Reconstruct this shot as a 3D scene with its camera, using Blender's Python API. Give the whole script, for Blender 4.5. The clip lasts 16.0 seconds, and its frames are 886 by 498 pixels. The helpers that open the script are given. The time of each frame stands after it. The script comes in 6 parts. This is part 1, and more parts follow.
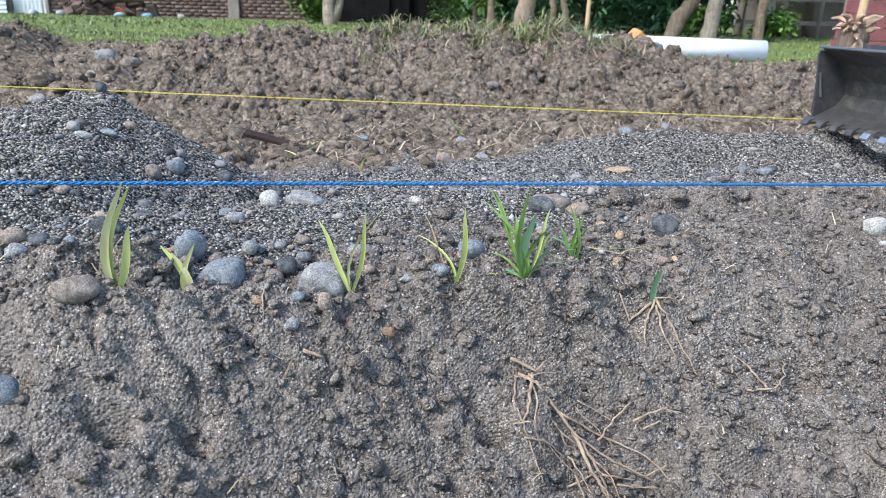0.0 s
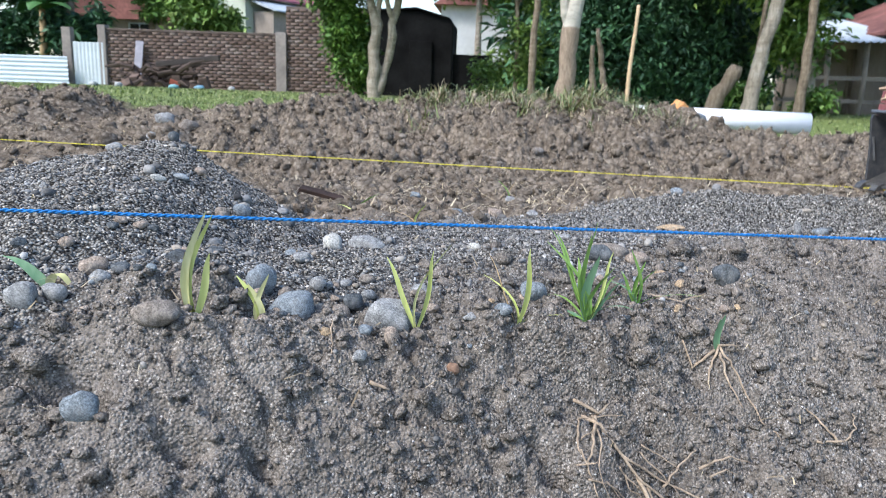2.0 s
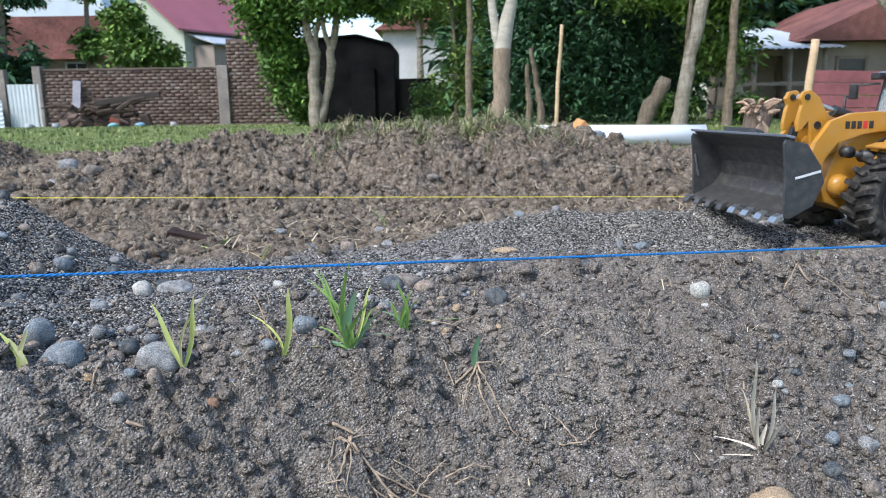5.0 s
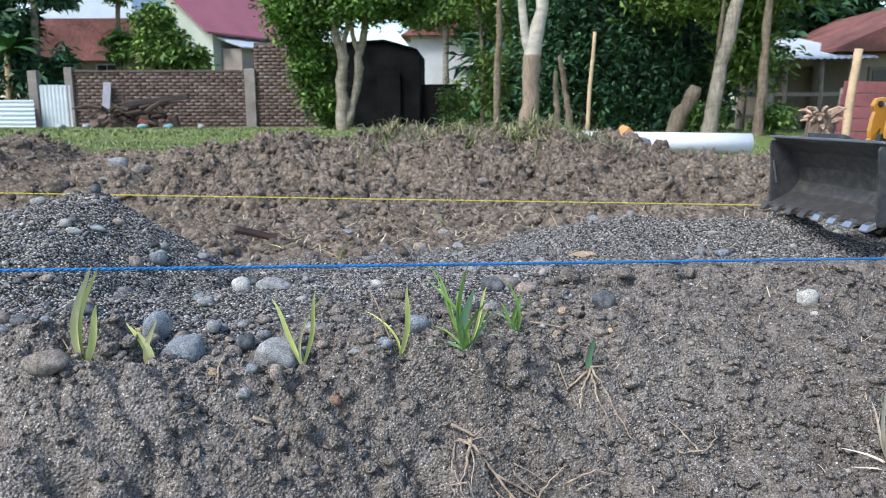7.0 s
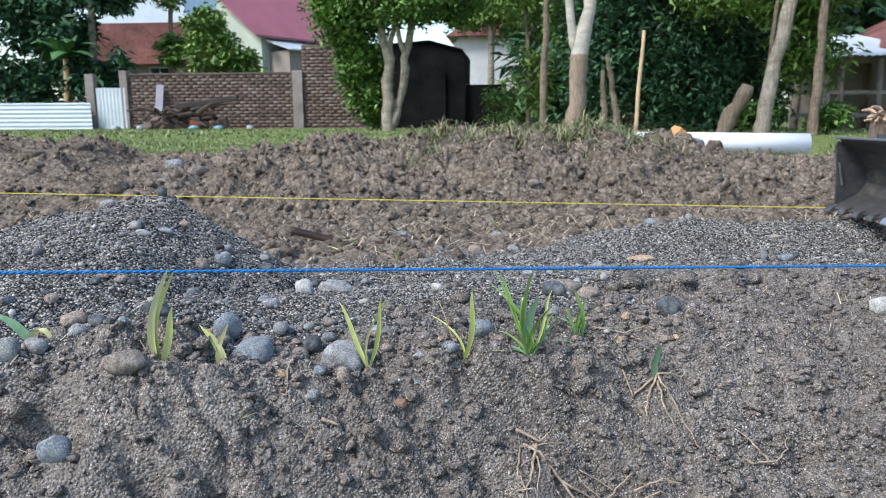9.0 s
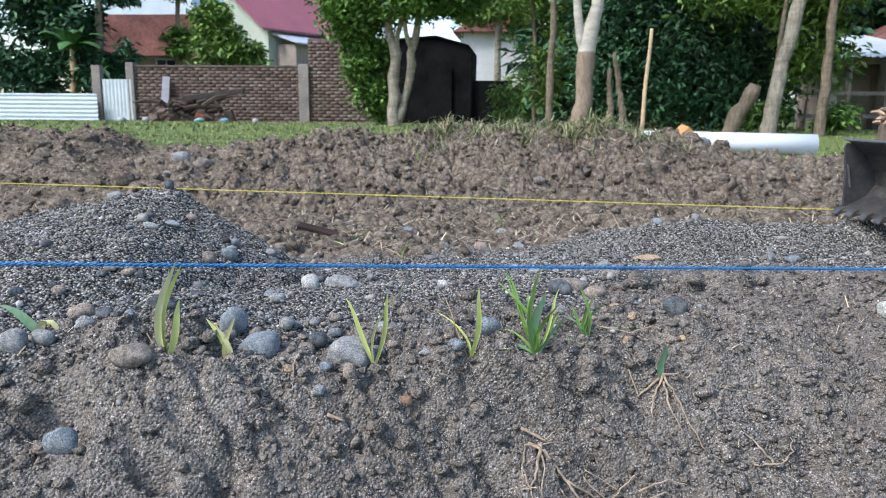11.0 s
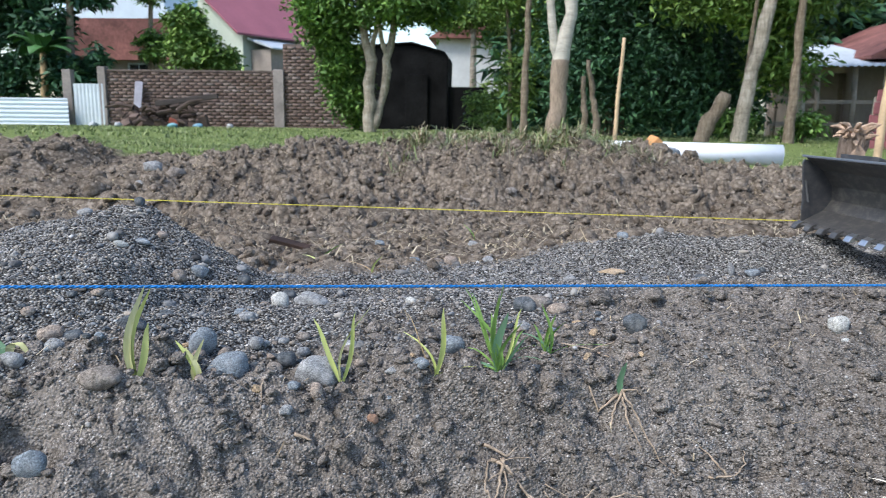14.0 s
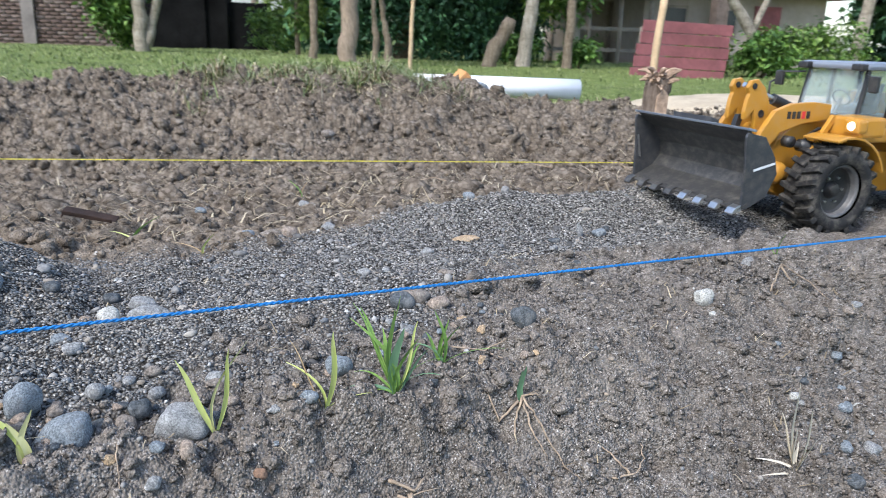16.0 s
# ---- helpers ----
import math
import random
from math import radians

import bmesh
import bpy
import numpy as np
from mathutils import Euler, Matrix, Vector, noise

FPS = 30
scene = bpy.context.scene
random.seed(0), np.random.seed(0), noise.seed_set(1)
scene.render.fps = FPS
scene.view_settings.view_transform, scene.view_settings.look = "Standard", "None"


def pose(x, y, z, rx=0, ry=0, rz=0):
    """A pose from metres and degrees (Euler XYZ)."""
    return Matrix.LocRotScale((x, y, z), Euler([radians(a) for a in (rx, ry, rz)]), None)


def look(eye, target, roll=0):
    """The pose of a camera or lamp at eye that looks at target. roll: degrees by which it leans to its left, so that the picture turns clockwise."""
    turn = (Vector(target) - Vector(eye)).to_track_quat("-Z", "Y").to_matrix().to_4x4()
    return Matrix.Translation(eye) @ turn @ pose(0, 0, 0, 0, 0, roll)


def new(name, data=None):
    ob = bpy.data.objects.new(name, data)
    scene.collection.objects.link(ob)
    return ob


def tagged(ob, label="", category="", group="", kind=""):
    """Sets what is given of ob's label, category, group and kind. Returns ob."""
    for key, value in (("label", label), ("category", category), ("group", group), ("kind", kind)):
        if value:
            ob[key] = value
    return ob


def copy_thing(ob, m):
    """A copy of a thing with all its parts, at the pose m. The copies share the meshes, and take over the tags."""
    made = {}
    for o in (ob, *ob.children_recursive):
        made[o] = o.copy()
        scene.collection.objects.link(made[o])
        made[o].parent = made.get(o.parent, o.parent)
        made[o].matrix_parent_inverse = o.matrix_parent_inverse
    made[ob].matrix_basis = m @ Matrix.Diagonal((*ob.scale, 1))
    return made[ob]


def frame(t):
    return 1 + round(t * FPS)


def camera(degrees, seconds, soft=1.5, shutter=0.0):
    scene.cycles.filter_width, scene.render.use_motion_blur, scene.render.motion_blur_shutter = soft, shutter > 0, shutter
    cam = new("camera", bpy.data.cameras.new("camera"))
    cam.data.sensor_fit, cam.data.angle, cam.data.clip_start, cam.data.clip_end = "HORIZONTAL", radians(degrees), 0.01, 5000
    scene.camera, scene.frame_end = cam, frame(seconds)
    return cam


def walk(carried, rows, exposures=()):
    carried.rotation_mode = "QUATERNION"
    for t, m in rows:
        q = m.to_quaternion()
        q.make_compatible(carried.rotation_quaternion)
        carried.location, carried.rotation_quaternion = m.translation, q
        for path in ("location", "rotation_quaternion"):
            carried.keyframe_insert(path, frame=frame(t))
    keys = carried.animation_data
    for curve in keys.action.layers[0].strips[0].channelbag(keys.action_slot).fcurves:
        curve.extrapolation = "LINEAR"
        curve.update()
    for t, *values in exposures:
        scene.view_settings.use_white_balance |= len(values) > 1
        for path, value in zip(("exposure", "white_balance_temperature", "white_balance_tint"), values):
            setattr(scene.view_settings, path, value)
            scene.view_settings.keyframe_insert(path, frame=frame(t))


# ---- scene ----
cam = camera(61.7, 16.0, soft=0.55, shutter=0.25)
cam.data.dof.use_dof, cam.data.dof.focus_distance, cam.data.dof.aperture_fstop = True, 0.54, 24.0
EXPOSURES = [(0, 1.5, 6160, 10), (1.5, 1.54, 6160, 10), (2.5, 1.42, 6160, 10), (3.5, 1.32, 6160, 10), (14.5, 1.28, 6160, 10), (15, 1.22, 6160, 10), (16, 1.4, 6160, 10)]
PATH = [
    (0, (0.001, 0.004, 0.245), (-0.007, 1.906, -0.376), 1.6),
    (0.5, (-0.001, 0.005, 0.244), (-0.03, 1.906, -0.377), 1.1),
    (1, (-0.002, 0.004, 0.243), (-0.076, 1.915, -0.342), 0.1),
    (1.5, (-0.009, 0.004, 0.233), (-0.124, 1.926, -0.305), -0.3),
    (2, (-0.017, -0.01, 0.227), (-0.128, 1.938, -0.214), 2.1),
    (2.5, (-0.063, -0.026, 0.233), (-0.15, 1.949, -0.067), 5.2),
    (3, (0.025, 0.004, 0.207), (-0.167, 1.96, -0.162), 3.0),
    (3.5, (0.084, -0.008, 0.22), (-0.178, 1.928, -0.207), -0.7),
    (4, (0.105, -0.044, 0.259), (-0.068, 1.906, -0.15), -1.9),
    (4.2, (0.127, -0.051, 0.254), (0.01, 1.906, -0.142), -2.0),
    (6.3, (0.067, -0.046, 0.245), (0.115, 1.918, -0.13), -0.1),
    (6.5, (0.05, -0.044, 0.241), (0.057, 1.921, -0.131), -0.1),
    (7, (0.052, -0.044, 0.244), (-0.002, 1.921, -0.123), -0.0),
    (7.5, (0.049, -0.045, 0.247), (-0.042, 1.919, -0.118), 0.1),
    (8, (0.041, -0.044, 0.247), (-0.092, 1.917, -0.118), -0.3),
    (8.5, (0.038, -0.045, 0.247), (-0.122, 1.915, -0.118), -0.4),
    (9, (0.037, -0.045, 0.247), (-0.135, 1.914, -0.119), -0.3),
    (11.5, (0.034, -0.044, 0.248), (-0.146, 1.911, -0.131), 0.7),
    (12, (0.034, -0.045, 0.248), (-0.145, 1.911, -0.132), 0.9),
    (12.5, (0.034, -0.046, 0.247), (-0.148, 1.909, -0.137), 1.0),
    (13, (0.023, -0.047, 0.247), (-0.165, 1.905, -0.147), 1.2),
    (13.5, (0.029, -0.048, 0.249), (-0.145, 1.905, -0.142), 1.1),
    (14, (0.043, -0.056, 0.262), (-0.075, 1.907, -0.1), 0.7),
    (14.5, (0.07, -0.068, 0.271), (0.043, 1.899, -0.089), -0.3),
    (15, (0.072, -0.062, 0.254), (0.136, 1.891, -0.175), -1.3),
    (15.5, (0.061, -0.025, 0.256), (0.246, 1.911, -0.213), -1.2),
    (15.7, (0.031, 0.01, 0.273), (0.295, 1.929, -0.227), -0.6),
    (16, (-0.018, 0.032, 0.301), (0.412, 1.905, -0.251), 1.9),
]
walk(cam, [(t, look(eye, target, roll)) for t, eye, target, roll in PATH], EXPOSURES)

# ---- light ----
world = bpy.data.worlds.new("sky")
scene.world = world
world.use_nodes = True
wn = world.node_tree
sky = wn.nodes.new("ShaderNodeTexSky")
sky.sky_type, sky.sun_disc = "NISHITA", False
sky.sun_elevation, sky.sun_rotation = radians(48), radians(232)
sky.air_density, sky.dust_density, sky.ozone_density = 1.0, 1.5, 1.0
wn.links.new(sky.outputs[0], wn.nodes["Background"].inputs[0])
wn.nodes["Background"].inputs[1].default_value = 0.13
sun_data = bpy.data.lights.new("sun", "SUN")
sun_data.energy, sun_data.angle, sun_data.color = 1.6, radians(16), (1.0, 0.96, 0.91)
sun_ob = new("sun", sun_data)
sun_ob.matrix_world = look((-4.2, -3.0, 6.2), (0, 0.6, 0))


# ---- materials ----
def ramp_fill(ramp, stops):
    els = ramp.color_ramp.elements
    while len(els) < len(stops):
        els.new(0.5)
    for e, (p, c) in zip(els, stops):
        e.position, e.color = p, (*c, 1)


class Mat:
    """A node material under construction."""

    def __init__(self, name, rough=0.8, metal=0.0, spec=0.3):
        self.m = bpy.data.materials.new(name)
        self.m.use_nodes = True
        self.t = self.m.node_tree
        self.b = self.t.nodes["Principled BSDF"]
        self.b.inputs["Roughness"].default_value = rough
        self.b.inputs["Metallic"].default_value = metal
        self.b.inputs["Specular IOR Level"].default_value = spec
        self.coord = self.t.nodes.new("ShaderNodeTexCoord")

    def node(self, kind, **ins):
        n = self.t.nodes.new(kind)
        for k, v in ins.items():
            n.inputs[k].default_value = v
        return n

    def link(self, a, b):
        self.t.links.new(a, b)

    def noise(self, scale, detail=4, rough=0.6, stretch=None, where="Object"):
        n = self.node("ShaderNodeTexNoise", Scale=scale, Detail=detail, Roughness=rough)
        src = self.coord.outputs[where]
        if stretch:
            mp = self.node("ShaderNodeMapping", Scale=stretch)
            self.link(src, mp.inputs[0])
            src = mp.outputs[0]
        self.link(src, n.inputs["Vector"])
        return n.outputs["Fac"]

    def ramp(self, fac, stops):
        r = self.t.nodes.new("ShaderNodeValToRGB")
        ramp_fill(r, stops)
        self.link(fac, r.inputs[0])
        return r.outputs[0]

    def mix(self, fac, a, b, kind="MIX"):
        n = self.t.nodes.new("ShaderNodeMix")
        n.data_type, n.blend_type = "RGBA", kind
        for sock, val in ((n.inputs[0], fac), (n.inputs[6], a), (n.inputs[7], b)):
            if hasattr(val, "links"):
                self.link(val, sock)
            else:
                sock.default_value = (*val, 1) if isinstance(val, tuple) else val
        return n.outputs[2]

    def colour(self, c):
        if hasattr(c, "links"):
            self.link(c, self.b.inputs["Base Color"])
        else:
            self.b.inputs["Base Color"].default_value = (*c, 1)
        return self

    def bump(self, height, strength=0.5, distance=0.002):
        n = self.node("ShaderNodeBump", Strength=strength, Distance=distance)
        self.link(height, n.inputs["Height"])
        self.link(n.outputs[0], self.b.inputs["Normal"])
        return self


def simple(name, base, rough=0.7, metal=0.0, var=0.25, scale=20.0, bump=0.3, dist=0.002, spec=0.3):
    """Paint, wood or metal with grain and stains at two scales."""
    m = Mat(name, rough, metal, spec)
    lo = tuple(max(0, c * (1 - var)) for c in base)
    hi = tuple(min(1, c * (1 + var)) for c in base)
    a = m.ramp(m.noise(scale, 6), [(0.3, lo), (0.7, hi)])
    b = m.ramp(m.noise(scale * 9, 3), [(0.3, (1 - var * 0.7,) * 3), (0.7, (1, 1, 1))])
    m.colour(m.mix(1.0, a, b, "MULTIPLY"))
    m.bump(m.noise(scale * 9, 4), bump, dist)
    return m.m


def island_mat(name, stops, rough=0.85, objects=False, speckle=60.0, spec=0.3):
    """Stones, grains, leaves: a colour for each piece, with speckle in it."""
    m = Mat(name, rough, spec=spec)
    if objects:
        rnd = m.t.nodes.new("ShaderNodeObjectInfo").outputs["Random"]
    else:
        rnd = m.t.nodes.new("ShaderNodeNewGeometry").outputs["Random Per Island"]
    c = m.ramp(rnd, stops)
    s = m.ramp(m.noise(speckle, 5, 0.7), [(0.3, (0.62, 0.62, 0.62)), (0.65, (1.1, 1.1, 1.1))])
    m.colour(m.mix(1.0, c, s, "MULTIPLY"))
    m.bump(m.noise(speckle * 2, 4), 0.35, 0.001)
    return m.m


def ground_mat(name="ground_soil", fixed=None):
    """Gravel, trench soil, turned brown soil and turf, by the weights stored on the sheet, or by fixed ones for loose lumps."""
    m = Mat(name, 1.0, spec=0.04)

    def weight(name):
        if fixed:
            return fixed[name]
        a = m.t.nodes.new("ShaderNodeAttribute")
        a.attribute_name = name
        return a.outputs["Fac"]

    def cells(scale, squash=0.1):
        """Packed grains: a random value for each and the distance from its middle."""
        warp = m.t.nodes.new("ShaderNodeVectorMath")
        warp.operation = "MULTIPLY_ADD"
        warp.inputs[1].default_value = (squash * 3 / scale,) * 3
        n = m.node("ShaderNodeTexNoise", Scale=scale * 0.6, Detail=2)
        m.link(m.coord.outputs["Object"], n.inputs["Vector"])
        m.link(n.outputs["Color"], warp.inputs[0])
        m.link(m.coord.outputs["Object"], warp.inputs[2])
        v = m.node("ShaderNodeTexVoronoi", Scale=scale)
        m.link(warp.outputs[0], v.inputs["Vector"])
        sep = m.t.nodes.new("ShaderNodeSeparateColor")
        m.link(v.outputs["Color"], sep.inputs[0])
        return sep.outputs[0], v.outputs["Distance"]

    fine = m.noise(420, 6, 0.75)
    mid = m.noise(60, 6, 0.7)
    big = m.noise(7, 4, 0.6)
    grain, grain_d = cells(480)
    pebble, pebble_d = cells(190)
    # shade between grains and pebbles, painted into the colour towards each cell's rim
    gap_shade = m.ramp(grain_d, [(0.22, (1.15, 1.15, 1.15)), (0.7, (0.14, 0.135, 0.13))])
    pebble_gap_shade = m.ramp(pebble_d, [(0.4, (1.1, 1.1, 1.1)), (0.75, (0.55, 0.54, 0.52))])
    tone = [(0.0, (0.046, 0.045, 0.043)), (0.35, (0.149, 0.146, 0.138)), (0.65, (0.322, 0.313, 0.290)), (0.88, (0.517, 0.497, 0.454)), (1.0, (0.805, 0.793, 0.747))]
    gravel = m.mix(1.0, m.mix(0.3, m.ramp(grain, tone), m.ramp(pebble, tone)), gap_shade, "MULTIPLY")
    earth = m.ramp(mid, [(0.3, (0.120, 0.106, 0.090)), (0.48, (0.228, 0.203, 0.176)), (0.7, (0.336, 0.305, 0.269))])
    grit_c, grit_d = cells(900, 0.12)
    # the same painted crevice shade round the finer grit
    grit_gap_shade = m.ramp(grit_d, [(0.25, (1.08, 1.08, 1.08)), (0.75, (0.4, 0.39, 0.38))])
    grit = m.mix(1.0, m.ramp(grit_c, [(0.0, (0.048, 0.043, 0.038)), (0.2, (0.156, 0.143, 0.127)), (0.5, (0.264, 0.242, 0.218)), (0.9, (0.372, 0.348, 0.317)), (0.98, (0.504, 0.480, 0.444)), (1.0, (0.720, 0.696, 0.660))]), grit_gap_shade, "MULTIPLY")
    bank = m.mix(m.ramp(m.noise(28, 5, 0.7), [(0.35, (0.3, 0.3, 0.3)), (0.65, (0.85, 0.85, 0.85))]), earth, m.mix(1.0, grit, pebble_gap_shade, "MULTIPLY"))
    crumb, crumb_d = cells(110, 0.2)
    dirt = m.mix(0.5, m.ramp(mid, [(0.3, (0.101, 0.081, 0.064)), (0.66, (0.287, 0.242, 0.193))]), m.ramp(crumb, [(0.0, (0.079, 0.066, 0.051)), (0.6, (0.265, 0.227, 0.181)), (1.0, (0.417, 0.366, 0.301))]))
    # crumb rims darkened in the colour as shade between crumbs
    dirt = m.mix(1.0, dirt, m.ramp(crumb_d, [(0.3, (1, 1, 1)), (0.8, (0.62, 0.6, 0.58))]), "MULTIPLY")
    turf = m.ramp(m.noise(14, 8, 0.8), [(0.3, (0.085, 0.11, 0.036)), (0.55, (0.175, 0.225, 0.075)), (0.75, (0.31, 0.31, 0.15))])
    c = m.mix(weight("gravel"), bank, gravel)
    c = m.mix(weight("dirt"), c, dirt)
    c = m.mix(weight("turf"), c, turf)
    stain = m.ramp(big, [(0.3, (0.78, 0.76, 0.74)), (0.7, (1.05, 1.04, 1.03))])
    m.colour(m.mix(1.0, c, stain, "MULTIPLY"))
    m.bump(m.mix(0.5, m.mix(0.5, fine, mid), m.ramp(grain_d, [(0.0, (1, 1, 1)), (0.8, (0, 0, 0))])), 0.9, 0.004)
    return m.m


GREYS = [(0.0, (0.036, 0.036, 0.036)), (0.3, (0.125, 0.122, 0.117)), (0.5, (0.27, 0.262, 0.245)), (0.64, (0.165, 0.174, 0.182)), (0.78, (0.37, 0.345, 0.3)), (0.88, (0.27, 0.225, 0.175)), (0.97, (0.42, 0.41, 0.385)), (1.0, (0.58, 0.57, 0.54))]
M_GROUND = ground_mat()
M_BANK_LUMP = ground_mat("bank_lump", {"gravel": 0.0, "dirt": 0.0, "turf": 0.0})
M_DIRT_LUMP = ground_mat("soil_lump", {"gravel": 0.0, "dirt": 1.0, "turf": 0.0})
M_GRAIN = island_mat("gravel_grain", GREYS, speckle=300)
M_CLOD = island_mat("brown_clod", [(0.0, (0.081, 0.066, 0.051)), (0.5, (0.191, 0.162, 0.128)), (0.85, (0.264, 0.226, 0.181)), (1.0, (0.315, 0.276, 0.230))], 0.95, speckle=120, spec=0.1)
M_CRUMB = island_mat("soil_crumb", [(0.0, (0.084, 0.076, 0.066)), (0.4, (0.216, 0.197, 0.173)), (0.9, (0.324, 0.299, 0.266)), (0.97, (0.432, 0.408, 0.372)), (1.0, (0.600, 0.576, 0.540))], 0.95, speckle=250, spec=0.1)


# ---- builders ----
def part(name, data, material, parent=None, label=""):
    """Links a mesh or bmesh as one object under its thing."""
    if isinstance(data, bmesh.types.BMesh):
        me = bpy.data.meshes.new(name)
        bmesh.ops.recalc_face_normals(data, faces=data.faces)
        data.to_mesh(me)
        data.free()
        data = me
    if material and not data.materials:
        data.materials.append(material)
    ob = new(name, data)
    ob.parent = parent
    if label:
        ob["label"] = label
    return ob


def thing(name, label, category, m=None, group=""):
    ob = new(name)
    ob.empty_display_size = 0.05
    if m is not None:
        ob.matrix_world = m
    return tagged(ob, label, category, group)


def smooth(ob):
    ob.data.shade_smooth()
    return ob


def box(bm, x0, x1, y0, y1, z0, z1, bevel=0.0, m=None):
    vs = bmesh.ops.create_cube(bm, size=1.0, matrix=Matrix.Translation(((x0 + x1) / 2, (y0 + y1) / 2, (z0 + z1) / 2)) @ Matrix.Diagonal((x1 - x0, y1 - y0, z1 - z0, 1)))["verts"]
    if bevel:
        es = list({e for v in vs for e in v.link_edges})
        r = bmesh.ops.bevel(bm, geom=es, offset=bevel, segments=2, profile=0.6, affect="EDGES")
        vs = list({v for f in r["faces"] for v in f.verts} | {v for v in vs if v.is_valid})
    if m is not None:
        bmesh.ops.transform(bm, matrix=m, verts=vs)
    return bm


def prism(bm, outline, y0, y1, bevel=0.0):
    """An outline of (x, z) pushed from y0 to y1."""
    a = [bm.verts.new((x, y0, z)) for x, z in outline]
    b = [bm.verts.new((x, y1, z)) for x, z in outline]
    fs = [bm.faces.new(a), bm.faces.new(b[::-1])]
    n = len(outline)
    for i in range(n):
        fs.append(bm.faces.new((a[i], b[i], b[(i + 1) % n], a[(i + 1) % n])))
    bmesh.ops.recalc_face_normals(bm, faces=fs)
    if bevel:
        bmesh.ops.bevel(bm, geom=list({e for f in fs for e in f.edges}), offset=bevel, segments=2, profile=0.6, affect="EDGES")
    return bm


def tube(bm, pts, radii, seg=8, caps=True):
    """A tapering tube along points."""
    pts = [Vector(p) for p in pts]
    rings, up = [], Vector((0.31, 0.2, 0.93))
    for i, p in enumerate(pts):
        d = (pts[min(i + 1, len(pts) - 1)] - pts[max(i - 1, 0)]).normalized()
        if abs(d.dot(up)) > 0.95:
            up = Vector((1, 0.1, 0))
        s = d.cross(up).normalized()
        w = s.cross(d)
        r = radii[i] if hasattr(radii, "__len__") else radii
        rings.append([bm.verts.new(p + s * (math.cos(a) * r) + w * (math.sin(a) * r)) for a in (2 * math.pi * k / seg for k in range(seg))])
    for a, b in zip(rings, rings[1:]):
        for k in range(seg):
            bm.faces.new((a[k], a[(k + 1) % seg], b[(k + 1) % seg], b[k]))
    if caps:
        bm.faces.new(rings[0][::-1])
        bm.faces.new(rings[-1])
    return bm


def lathe(bm, profile, seg=32, m=None, caps=True):
    """A profile of (radius, y) turned round the y axis."""
    rings = []
    for r, y in profile:
        rings.append([bm.verts.new((r * math.cos(2 * math.pi * k / seg), y, r * math.sin(2 * math.pi * k / seg))) for k in range(seg)])
    for a, b in zip(rings, rings[1:]):
        for k in range(seg):
            bm.faces.new((a[k], a[(k + 1) % seg], b[(k + 1) % seg], b[k]))
    if caps:
        bm.faces.new(rings[0])
        bm.faces.new(rings[-1][::-1])
    if m is not None:
        bmesh.ops.transform(bm, matrix=m, verts=[v for r in rings for v in r])
    return bm


def raw_mesh(name, verts, faces):
    """A mesh from numpy arrays; all faces have the same number of corners."""
    me = bpy.data.meshes.new(name)
    nf, k = faces.shape
    me.vertices.add(len(verts))
    me.vertices.foreach_set("co", np.ascontiguousarray(verts, dtype=np.float32).ravel())
    me.loops.add(nf * k)
    me.loops.foreach_set("vertex_index", np.ascontiguousarray(faces, dtype=np.int32).ravel())
    me.polygons.add(nf)
    me.polygons.foreach_set("loop_start", np.arange(0, nf * k, k, dtype=np.int32))
    me.update(calc_edges=True)
    return me


# ---- relief of the ground ----
def lattice(ix, iy, seed):
    h = (ix.astype(np.int64) * 374761393 + iy.astype(np.int64) * 668265263 + seed * 974711) & 0xFFFFFFFF
    h = ((h ^ (h >> 13)) * 1274126177) & 0xFFFFFFFF
    return ((h ^ (h >> 16)) & 0xFFFF) / 65535.0


def vnoise(x, y, seed=0):
    ix, iy = np.floor(x), np.floor(y)
    fx, fy = x - ix, y - iy
    fx, fy = fx * fx * (3 - 2 * fx), fy * fy * (3 - 2 * fy)
    a, b = lattice(ix, iy, seed), lattice(ix + 1, iy, seed)
    c, d = lattice(ix, iy + 1, seed), lattice(ix + 1, iy + 1, seed)
    return (a + (b - a) * fx) * (1 - fy) + (c + (d - c) * fx) * fy - 0.5


def fbm(x, y, freq, octaves=4, seed=0, gain=0.5):
    out, amp = 0.0, 1.0
    for o in range(octaves):
        out = out + amp * vnoise(x * freq + 17.3 * o, y * freq - 9.1 * o, seed + o)
        freq, amp = freq * 2.03, amp * gain
    return out


def step(a, b, x):
    t = np.clip((x - a) / (b - a), 0, 1)
    return t * t * (3 - 2 * t)


def worley(x, y, freq, seed):
    """Distance to the nearest of scattered points, and a random value for its cell."""
    X, Y = x * freq, y * freq
    ix, iy = np.floor(X), np.floor(Y)
    best, cell = np.full(np.shape(X), 9.0), np.zeros(np.shape(X))
    for i in (-1, 0, 1):
        for j in (-1, 0, 1):
            cx, cy = ix + i, iy + j
            d = (X - cx - lattice(cx, cy, seed)) ** 2 + (Y - cy - lattice(cx, cy, seed + 101)) ** 2
            near = d < best
            best = np.where(near, d, best)
            cell = np.where(near, lattice(cx, cy, seed + 211), cell)
    return np.sqrt(best), cell


